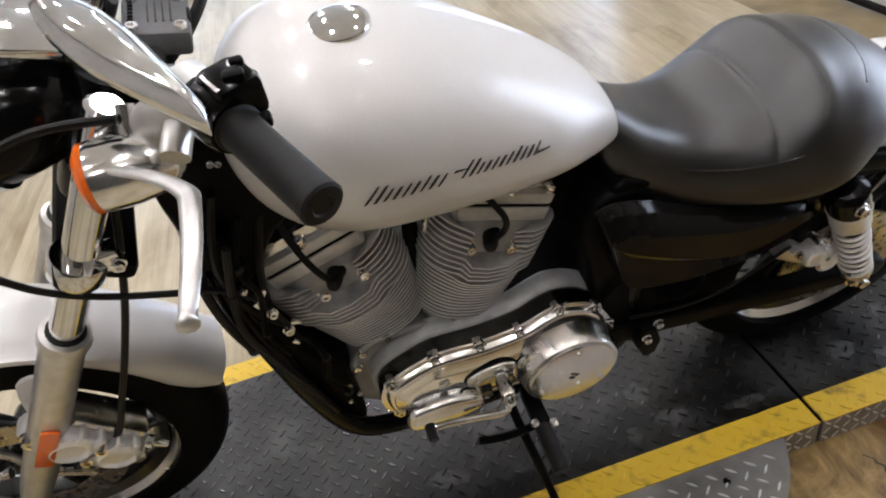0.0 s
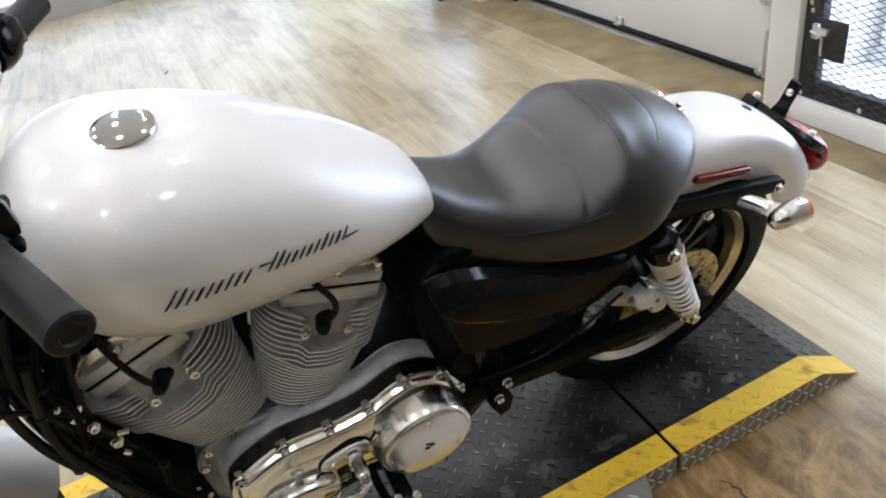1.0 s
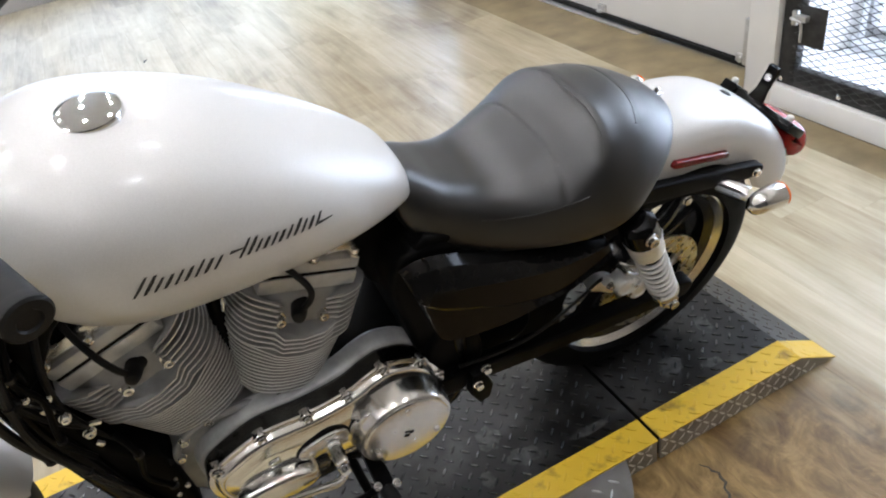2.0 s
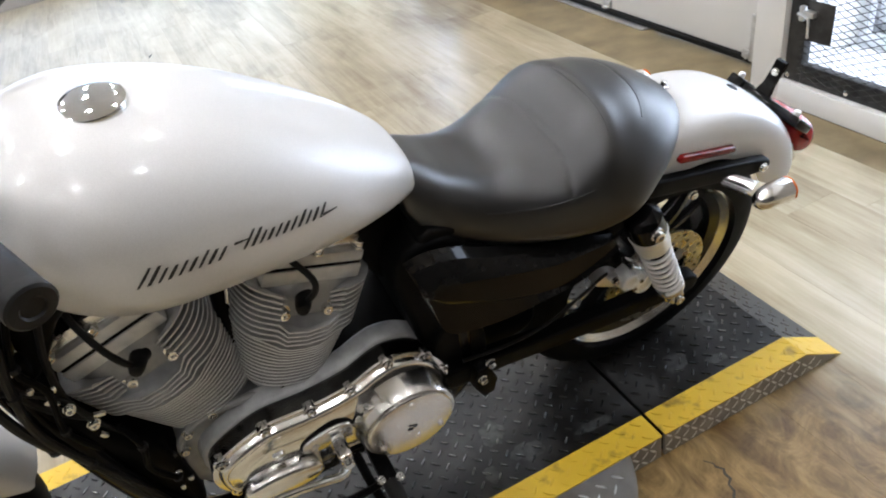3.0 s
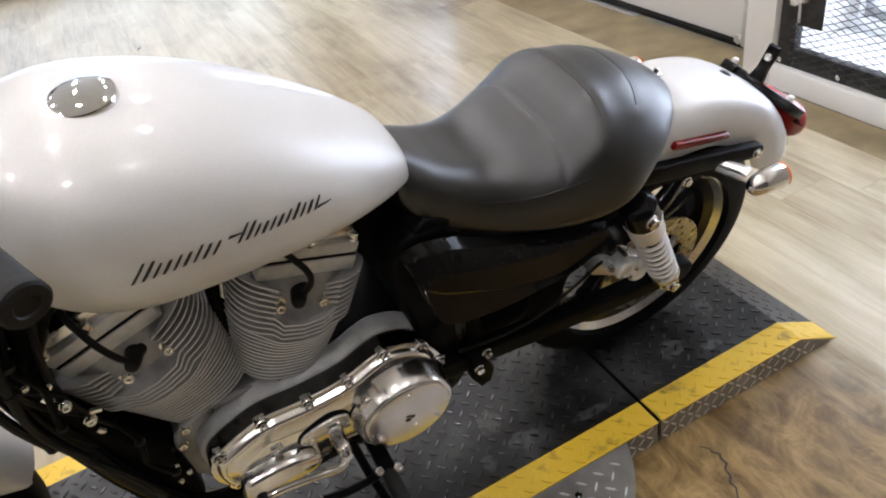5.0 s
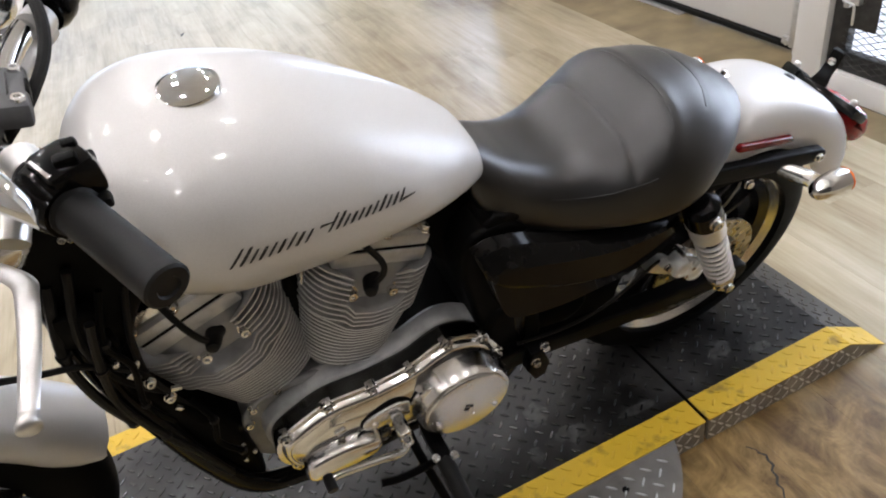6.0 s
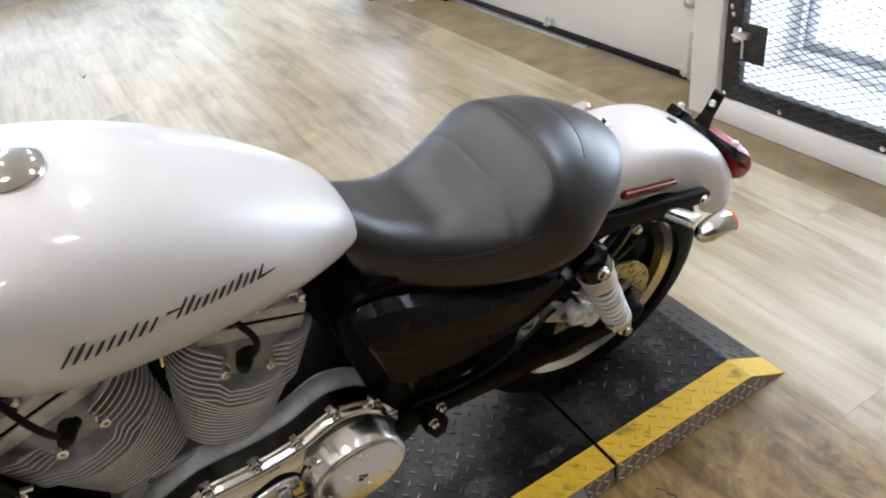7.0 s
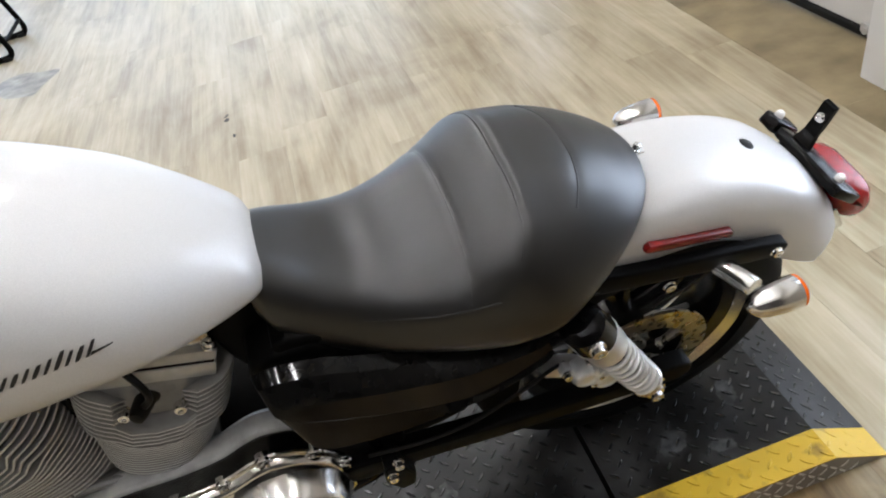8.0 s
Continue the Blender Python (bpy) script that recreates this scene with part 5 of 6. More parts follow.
    slab(bm, outline([(-0.945, 0.64), (-0.905, 0.64), (-0.885, 0.56), (-0.865, 0.50), (-0.835, 0.46), (-0.825, 0.36), (-0.83, 0.26), (-0.865, 0.275), (-0.895, 0.36), (-0.925, 0.47), (-0.935, 0.56)], 4), -0.078, 0.078, 0.012)
    part("dark_filler", bm, SATIN, BIKE, "black filler block added for the dark gap ahead of the engine")
    for p, r in (((-0.885, -0.082, 0.590), 0.007), ((-0.915, -0.085, 0.70), 0.004), ((-0.905, -0.07, 0.755), 0.004)):
        bm = bmesh.new()
        hexbolt(bm, p, (0.1, -1, 0.1), r, r * 1.2)
        part("frame_bolt", bm, BOLT, BIKE)
    for pts, r in ((((-0.90, -0.07, 0.86), (-0.93, -0.085, 0.76), (-0.92, -0.08, 0.66), (-0.88, -0.07, 0.58)), 0.006),
                   (((-0.93, 0.0, 0.86), (-0.94, -0.05, 0.74), (-0.935, -0.06, 0.62), (-0.92, -0.05, 0.5)), 0.009),
                   (((-0.86, -0.06, 0.80), (-0.885, -0.075, 0.72), (-0.895, -0.07, 0.62), (-0.87, -0.06, 0.50), (-0.83, -0.07, 0.42)), 0.005)):
        bm = bmesh.new()
        tube(bm, spline(pts, 6), r, 8)
        part("hose", bm, RUBBER, BIKE)
    # small fittings, clips and wiring ahead of the engine
    for p, r in (((-0.893, -0.09, 0.646), 0.009), ((-0.894, -0.088, 0.690), 0.006), ((-0.906, -0.085, 0.724), 0.005), ((-0.884, -0.072, 0.905), 0.005), ((-0.876, -0.072, 0.902), 0.0045),
                 ((-0.838, -0.086, 0.398), 0.006), ((-0.826, -0.088, 0.372), 0.005), ((-0.845, -0.085, 0.352), 0.0045), ((-0.862, -0.085, 0.470), 0.0035)):
        bm = bmesh.new()
        hexbolt(bm, p, (0.15, -1, 0.35), r * 0.7, r)
        part("frame_bolt", bm, CHROME, BIKE)
    for p, w, h, a in (((-0.870, -0.088, 0.610), 0.022, 0.012, 20), ((-0.905, -0.086, 0.665), 0.014, 0.030, -25), ((-0.915, -0.083, 0.740), 0.012, 0.026, 10), ((-0.882, -0.088, 0.565), 0.010, 0.022, -30)):
        bm = bmesh.new()
        box(bm, p, (w * 0.7, 0.006, h * 0.6), 0.0015, Matrix.Rotation(radians(a), 4, "Y"))
        part("clip", bm, POLISHED, BIKE, "small bright metal clip")
    for k, (pts, r) in enumerate((
            (((-0.905, -0.10, 0.80), (-0.925, -0.105, 0.72), (-0.935, -0.10, 0.63), (-0.915, -0.098, 0.53), (-0.89, -0.10, 0.45), (-0.87, -0.10, 0.36)), 0.006),
            (((-0.88, -0.085, 0.83), (-0.905, -0.10, 0.76), (-0.895, -0.10, 0.70), (-0.91, -0.10, 0.62), (-0.895, -0.095, 0.55)), 0.0045),
            (((-0.93, -0.06, 0.84), (-0.955, -0.085, 0.75), (-0.955, -0.09, 0.66), (-0.94, -0.09, 0.58)), 0.007),
            (((-0.865, -0.08, 0.56), (-0.85, -0.10, 0.52), (-0.86, -0.10, 0.46), (-0.84, -0.095, 0.40)), 0.005))):
        bm = bmesh.new()
        tube(bm, spline(pts, 6), r, 8)
        part("wiring", bm, SATIN if k % 2 else RUBBER, BIKE)
        for j in (1, 3):
            q = Vector(pts[j])
            bm = bmesh.new()
            lathe(bm, q - Vector((0, 0, 0.004)), (0.1, 0, 1), [(0, r + 0.0002), (0, r + 0.0022), (0.007, r + 0.0022), (0.007, r + 0.0002)], 10)
            part("cable_tie", bm, RUBBER, BIKE)
    bm = bmesh.new()
    box(bm, (-0.925, -0.06, 0.775), (0.05, 0.05, 0.055), 0.008, Matrix.Rotation(radians(12), 4, "Y"))
    box(bm, (-0.905, -0.085, 0.745), (0.020, 0.02, 0.03), 0.004)
    part("connector_block", bm, SATIN, BIKE, "black wiring connector block")
    # side stand
    bm = bmesh.new()
    tube(bm, spline([(-0.575, -0.10, 0.225), (-0.57, -0.15, 0.19), (-0.555, -0.215, 0.125), (-0.545, -0.262, 0.078), (-0.543, -0.278, 0.069)], 4), [0.009] * 9 + [0.008] * 8, 12)
    ss = part("side_stand", bm, SATIN, BIKE, "black side stand leg, folded out")
    bm = bmesh.new()
    lathe(bm, (-0.5435, -0.279, 0.0715), (0.0, -0.225, -0.974), [(0, 0.012), (0.003, 0.020), (0.006, 0.020)], 16)
    part("stand_foot", bm, SATIN, ss)


# ---- engine ----
CRANK = Vector((-0.690, 0.0, 0.326))


def fin_ring(c, ax, lat, s, hw, hd, wave, n=40, p=3.2):
    """The outline of one cooling fin round a cylinder axis, s along the axis."""
    ring = []
    for i in range(n):
        a = 2 * math.pi * i / n
        cu, cv = math.cos(a), math.sin(a)
        u = hw * math.copysign(abs(cu) ** (2 / p), cu)
        v = hd * math.copysign(abs(cv) ** (2 / p), cv)
        ring.append(c + ax * (s + wave(u / hw, v / hd)) + lat * u + Vector((0, v, 0)))
    return ring


def silver_edge(bm, n):
    """The outer band of a fin takes the second material."""
    bm.faces.ensure_lookup_table()
    for f in bm.faces[n:2 * n]:
        f.material_index = 1


def cylinder(name, tilt, shift, front):
    """A finned cylinder with its head and rocker box; tilt in degrees towards the tail."""
    off = -0.012 if front else 0.0
    ax = Vector((math.sin(radians(tilt)), 0, math.cos(radians(tilt))))
    lat = Vector((ax.z, 0, -ax.x))
    c = CRANK + Vector((0, shift, 0)) + lat * off
    bm = bmesh.new()
    base_w = 0.088 if front else 0.076
    loft(bm, [fin_ring(c, ax, lat, s, base_w - 0.013 + g, 0.074 + g * 0.5, lambda a, b: 0.0, 40, 2.5) for s, g in ((0.12, -0.01), (0.15, 0.0), (0.268, 0.018))])
    body = part(name, bm, FIN, BIKE, "grey finned engine cylinder with a silver rocker box")
    count, s0, s1 = 13, 0.160, 0.262
    for i in range(count):
        u = i / (count - 1)
        s = s0 + (s1 - s0) * u
        hw, hd = (0.088 if front else 0.076) + 0.018 * u, 0.088 + 0.008 * u
        def wave(a, b, u=u):
            return 0.003 * (1 - a * a) - 0.016 * u ** 2.5 * math.exp(-((a + 0.02) / 0.50) ** 4) * max(-b, 0)
        bm = bmesh.new()
        rings = [fin_ring(c, ax, lat, s + d, hw - q, hd - q, wave, 40, 2.5) for d, q in ((-0.0017, 0.0035), (-0.0013, 0.0), (0.0013, 0.0), (0.0017, 0.0035))]
        loft(bm, rings)
        silver_edge(bm, 40)
        part("fin", bm, FIN, body, second=FINEDGE)
    # head: core and wavy fins that dip round the plug boss
    bm = bmesh.new()
    loft(bm, [fin_ring(c, ax, lat, s, (0.106 if front else 0.096) - 0.016, d, lambda a, b: 0.0) for s, d in ((0.262, 0.080), (0.30, 0.080), (0.365, 0.070))])
    box(bm, c + ax * 0.315 + Vector((0, -0.042, 0)), (0.066, 0.064, 0.088), 0.012, Matrix.Rotation(radians(tilt), 4, "Y"))
    head = part("cylinder_head", bm, FIN, BIKE, "grey cylinder head with wavy fins")
    for i in range(9):
        u = i / 8
        s = 0.270 + 0.082 * u
        hw, hd = (0.106 if front else 0.096) + 0.004 * u, 0.097 - 0.002 * u
        def wave(a, b, u=u):
            near = max(-b, 0)
            dip = math.exp(-((a + 0.02) / 0.40) ** 6)
            return (0.006 - 0.016 * (1 + u) * dip) * near + 0.010 * u * abs(a) ** 3 * near
        bm = bmesh.new()
        rings = []
        for d, q in ((-0.0019, 0.0035), (-0.0014, 0.0), (0.0014, 0.0), (0.0019, 0.0035)):
            ring = fin_ring(c, ax, lat, s + d, hw - q, hd - q, wave)
            # the plug recess cuts the near side of the upper fins
            if i > 3:
                for k, p in enumerate(ring):
                    a = (p - c).dot(lat) / hw
                    if p.y < c.y and -0.34 < a < 0.36:
                        p.y = max(p.y, c.y - 0.072)
            rings.append(ring)
        loft(bm, rings)
        silver_edge(bm, 40)
        part("fin", bm, FIN, head, second=FINEDGE)
    # rocker box
    bm = bmesh.new()
    turn = Matrix.Rotation(radians(tilt), 4, "Y")
    box(bm, c + ax * 0.371, (0.146, 0.142, 0.026), 0.004, turn)
    rb = part("rocker_box", bm, FINEDGE, BIKE, "silver-grey rocker box")
    bm = bmesh.new()
    box(bm, c + ax * 0.385, (0.140, 0.136, 0.010), 0.001, turn)
    part("gasket", bm, SATIN, rb, "dark rocker box gasket")
    bm = bmesh.new()
    box(bm, c + ax * 0.3975, (0.146, 0.138, 0.022), 0.005, turn)
    part("rocker_cover", bm, FINEDGE, rb, "grey rocker cover")
    bm = bmesh.new()
    box(bm, c + ax * 0.420, (0.132, 0.124, 0.026), 0.008, turn)
    part("rocker_cap", bm, POLISHED, rb)
    for a, b in ((-0.064, -0.062), (0.064, -0.062), (0.0, -0.066)):
        bm = bmesh.new()
        hexbolt(bm, c + ax * 0.41 + lat * a + Vector((0, b, 0)), ax, 0.0075, 0.012)
        part("cover_bolt", bm, BOLT, rb)
    # head bolts and plug
    for a, s in ((-0.036 - off, 0.312), (0.029 - off, 0.312)):
        bm = bmesh.new()
        p = c + ax * s + lat * a + Vector((0, -0.072, 0))
        lathe(bm, p, (0, -1, 0.15), [(0, 0.0130), (0.004, 0.0130), (0.005, 0.0085), (0.013, 0.0085), (0.016, 0.007), (0.0165, 0.0035), (0.013, 0.003)], 14)
        part("head_bolt", bm, BOLT, head, "bright head bolt")
    plug = c + ax * 0.335 + lat * (0.012 if front else -0.004) + Vector((0, -0.062, 0))
    bm = bmesh.new()
    lathe(bm, plug, (-0.25 if front else -0.35, -1, 0.25), [(0, 0.0150), (0.010, 0.0150), (0.014, 0.0125), (0.026, 0.0120), (0.038, 0.0110), (0.046, 0.0085), (0.048, 0.004)], 16)
    part("plug_cap", bm, RUBBER, head, "black spark plug cap")
    bm = bmesh.new()
    w0 = plug + Vector((-0.25 if front else -0.35, -1, 0.25)).normalized() * 0.032
    if front:
        pts = [w0, w0 + Vector((-0.012, -0.004, 0.02)), w0 + Vector((-0.03, 0.01, 0.055)), w0 + Vector((-0.045, 0.04, 0.10)), w0 + Vector((-0.04, 0.08, 0.15))]
    else:
        pts = [w0, w0 + Vector((0.020, -0.004, 0.020)), w0 + Vector((0.022, 0.0, 0.045)), w0 + Vector((0.0, 0.03, 0.075)), w0 + Vector((-0.02, 0.07, 0.10))]
    tube(bm, spline(pts, 6), 0.0048, 8)
    part("plug_lead", bm, RUBBER, BIKE, "black ignition lead")


COVER = [(-0.795, 0.385), (-0.782, 0.423), (-0.740, 0.450), (-0.690, 0.467), (-0.620, 0.462), (-0.553, 0.468), (-0.510, 0.486), (-0.478, 0.492), (-0.435, 0.474), (-0.402, 0.432), (-0.388, 0.385), (-0.398, 0.328), (-0.430, 0.290), (-0.480, 0.278), (-0.540, 0.290), (-0.600, 0.302), (-0.680, 0.306), (-0.745, 0.312), (-0.785, 0.340)]


def build_engine():
    cylinder("rear_cylinder", 22.5, 0.008, False)
    cylinder("front_cylinder", -18.0, 0.020, True)
    bm = bmesh.new()
    slab(bm, outline([(-0.825, 0.39), (-0.82, 0.430), (-0.785, 0.464), (-0.741, 0.472), (-0.681, 0.464), (-0.61, 0.448), (-0.57, 0.43), (-0.555, 0.36), (-0.53, 0.27), (-0.5, 0.235), (-0.7, 0.235), (-0.80, 0.28), (-0.835, 0.33)], 4), -0.062, 0.12, 0.006)
    cc = part("crankcase", bm, CASE, BIKE, "grey engine crankcase")
    bm = bmesh.new()
    slab(bm, outline([(-0.56, 0.42), (-0.52, 0.435), (-0.45, 0.44), (-0.39, 0.42), (-0.365, 0.35), (-0.40, 0.26), (-0.5, 0.235), (-0.56, 0.25)], 4), -0.03, 0.12, 0.012)
    part("gearbox", bm, SATIN, BIKE, "dark gearbox case")
    bm = bmesh.new()
    wide = inset(outline(COVER, 4), -0.004)
    loft(bm, [[Vector((x, y, z)) for x, z in q] for y, q in ((-0.088, inset(wide, 0.003)), (-0.085, wide), (-0.058, inset(wide, -0.003)), (-0.050, inset(wide, 0.004)))])
    part("inner_primary", bm, INNER, BIKE, "grey inner primary case")
    bm = bmesh.new()
    tube(bm, spline([(-0.822, -0.060, 0.40), (-0.812, -0.062, 0.44), (-0.77, -0.062, 0.470), (-0.70, -0.062, 0.469), (-0.62, -0.062, 0.452)], 6), 0.007, 10)
    part("case_rib", bm, CASE, cc)
    for x, z in ((-0.800, 0.452), (-0.816, 0.415), (-0.645, 0.464), (-0.755, 0.474)):
        bm = bmesh.new()
        hexbolt(bm, (x, -0.064, z), (0, -1, 0), 0.007, 0.009)
        part("case_bolt", bm, BOLT, cc)
    # chrome primary cover
    bm = bmesh.new()
    poly = outline(COVER, 4)
    loft(bm, [[Vector((x, y, z)) for x, z in inset(poly, q)] for y, q in ((-0.119, 0.0005), (-0.1222, 0.0015), (-0.1230, 0.0095), (-0.1280, 0.0112), (-0.1330, 0.0138), (-0.1352, 0.0170), (-0.1352, 0.0200), (-0.1338, 0.0222), (-0.1345, 0.0250), (-0.1410, 0.0370), (-0.1447, 0.0440))])
    pc = part("primary_cover", bm, COVERCHROME, BIKE, "polished chrome primary cover", smooth=40)
    bm = bmesh.new()
    loft(bm, [[Vector((x, y, z)) for x, z in inset(poly, q)] for y, q in ((-0.0875, 0.0025), (-0.1192, 0.001))])
    part("cover_wall", bm, SHADECHROME, pc, "chrome wall of the cover, its dark reflection painted in")
    for x, z in ((-0.772, 0.426), (-0.694, 0.456), (-0.621, 0.452), (-0.553, 0.456), (-0.487, 0.482), (-0.424, 0.454), (-0.396, 0.392), (-0.41, 0.315), (-0.50, 0.287), (-0.66, 0.312), (-0.77, 0.335)):
        bm = bmesh.new()
        lathe(bm, (x, -0.112, z), (0, -1, 0), [(0, 0.0125), (0.0125, 0.0125), (0.014, 0.0115), (0.014, 0.0092), (0.012, 0.009), (0.012, 0.0076), (0.0185, 0.0074), (0.0195, 0.006), (0.0195, 0.0034), (0.015, 0.003)], 18)
        part("cover_bolt", bm, CHROME, pc)
    dc = Vector((-0.484, -0.142, 0.378))
    bm = bmesh.new()
    lathe(bm, dc, (0, -1, 0), [(0, 0.090), (0.01, 0.088), (0.022, 0.084), (0.032, 0.082), (0.036, 0.080), (0.0365, 0.070)], 48)
    part("clutch_housing", bm, COVERCHROME, pc, "chrome drum of the clutch cover")
    bm = bmesh.new()
    lathe(bm, dc + Vector((0, -0.0368, 0)), (0, -1, 0), [(0, 0.0745), (0.003, 0.0745), (0.0045, 0.073), (0.0062, 0.060), (0.0072, 0.030), (0.0075, 0.0005)], 48)
    dv = part("clutch_cover", bm, POLISHED, pc, "round polished clutch cover")
    for k in range(3):
        a = radians(85 + 120 * k)
        bm = bmesh.new()
        hexbolt(bm, dc + Vector((0.060 * math.cos(a), -0.041, 0.060 * math.sin(a))), (0, -1, 0), 0.0055, 0.005)
        part("screw", bm, BOLT, dv)
    bm = bmesh.new()
    for x, z, w, h in ((-0.002, 0.006, 0.009, 0.003), (0.005, 0.0, 0.005, 0.006), (-0.004, -0.004, 0.009, 0.006)):
        box(bm, dc + Vector((x, -0.0446, z)), (w, 0.0008, h), 0, Matrix.Rotation(0.5, 4, "Y"))
    part("emblem", bm, SATIN, dv, "small dark emblem", smooth=0)
    # raised details along the cover
    bm = bmesh.new()
    slab(bm, outline([(-0.655, 0.395), (-0.645, 0.415), (-0.60, 0.425), (-0.575, 0.418), (-0.572, 0.400), (-0.59, 0.388), (-0.635, 0.380)], 4), -0.153, -0.143, 0.003)
    ic = part("inspection_cover", bm, POLISHED, pc, "small oval inspection cover")
    bm = bmesh.new()
    slab(bm, inset(outline([(-0.655, 0.395), (-0.645, 0.415), (-0.60, 0.425), (-0.575, 0.418), (-0.572, 0.400), (-0.59, 0.388), (-0.635, 0.380)], 4), -0.003), -0.1475, -0.142, 0.0006)
    part("gasket", bm, SATIN, ic, "thin dark gasket")
    for x, z in ((-0.636, 0.396), (-0.591, 0.406)):
        bm = bmesh.new()
        hexbolt(bm, (x, -0.152, z), (0, -1, 0), 0.006, 0.004)
        part("screw", bm, BOLT, ic)
    bm = bmesh.new()
    slab(bm, outline([(-0.765, 0.352), (-0.75, 0.385), (-0.70, 0.392), (-0.645, 0.378), (-0.632, 0.355), (-0.65, 0.335), (-0.71, 0.328), (-0.752, 0.332)], 4), -0.172, -0.146, 0.012)
    part("alternator_bulge", bm, COVERCHROME, pc, "oval chrome bulge")
    bm = bmesh.new()
    slab(bm, outline([(-0.565, 0.35), (-0.56, 0.41), (-0.548, 0.44), (-0.53, 0.445), (-0.535, 0.40), (-0.545, 0.35)], 4), -0.165, -0.146, 0.006)
    part("shoulder", bm, COVERCHROME, pc)
    bm = bmesh.new()
    box(bm, (-0.690, -0.147, 0.414), (0.018, 0.007, 0.011), 0.0015, Matrix.Rotation(radians(-10), 4, "Y"))
    part("lug", bm, CHROME, pc)
    for x, z in ((-0.699, 0.350), (-0.625, 0.345)):
        bm = bmesh.new()
        lathe(bm, (x, -0.146, z), (0, -1, 0), [(0, 0.013), (0.006, 0.0125), (0.0075, 0.010), (0.005, 0.0085), (0.005, 0.0005)], 18)
        part("recess_ring", bm, SHADECHROME, pc)
    # shift lever and foot peg
    bm = bmesh.new()
    tube(bm, spline([(-0.600, -0.195, 0.392), (-0.612, -0.210, 0.385), (-0.648, -0.213, 0.400), (-0.705, -0.214, 0.417), (-0.730, -0.216, 0.422)], 5), [0.0065] * 10 + [0.0058] * 11, 12)
    sl = part("shift_lever", bm, CHROME, BIKE, "chrome shift lever")
    bm = bmesh.new()
    box(bm, (-0.600, -0.176, 0.399), (0.022, 0.046, 0.030), 0.006)
    rod(bm, (-0.600, -0.145, 0.398), (-0.600, -0.210, 0.398), 0.008)
    part("pinch_clamp", bm, CHROME, sl)
    bm = bmesh.new()
    rod(bm, (-0.733, -0.209, 0.423), (-0.733, -0.236, 0.422), 0.0085)
    part("toe_peg", bm, RUBBER, sl)
    bm = bmesh.new()
    box(bm, (-0.545, -0.165, 0.268), (0.03, 0.08, 0.03), 0.006)
    tube(bm, spline([(-0.55, -0.19, 0.27), (-0.57, -0.20, 0.275), (-0.62, -0.205, 0.285), (-0.66, -0.2, 0.292)], 4), 0.007, 10)
    pb = part("peg_bracket", bm, SATIN, BIKE, "black foot peg bracket")
    bm = bmesh.new()
    rod(bm, (-0.545, -0.20, 0.268), (-0.545, -0.285, 0.262), 0.015)
    part("foot_peg", bm, RUBBER, pb, "black rubber foot peg")
    for p in ((-0.53, -0.21, 0.288), (-0.56, -0.20, 0.286)):
        bm = bmesh.new()
        hexbolt(bm, p, (0.2, -0.6, 0.8), 0.006, 0.010)
        part("bolt", bm, BOLT, pb)
    # lifter tubes and oil lines between the cylinders
    bm = bmesh.new()
    rod(bm, (-0.690, -0.02, 0.50), (-0.668, 0.0, 0.72), 0.012)
    part("pushrod_tube", bm, SATIN, BIKE, "dark tube between the cylinders")
    bm = bmesh.new()
    lathe(bm, (-0.655, -0.085, 0.755), (0.1, -0.4, 1), [(0, 0.006), (0.02, 0.006), (0.024, 0.009), (0.03, 0.009), (0.032, 0.004)], 12)
    tube(bm, [(-0.665, -0.075, 0.70), (-0.655, -0.085, 0.755)], 0.0035, 8)
    part("breather_fitting", bm, CHROME, BIKE, "small chrome fitting under the tank")


# ---- front end, turned a little about the steering head ----
FRONT = Matrix.Translation((0, 0, 1.0)) @ Matrix.Rotation(radians(5.0), 4, "X") @ Matrix.Translation((0, 0, -1.0))


def front(name, bm, material, parent=None, label="", smooth=35):
    bmesh.ops.transform(bm, matrix=FRONT, verts=bm.verts)
    return part(name, bm, material, parent or BIKE, label, smooth)


FW = (-1.385, 0.0, 0.332)


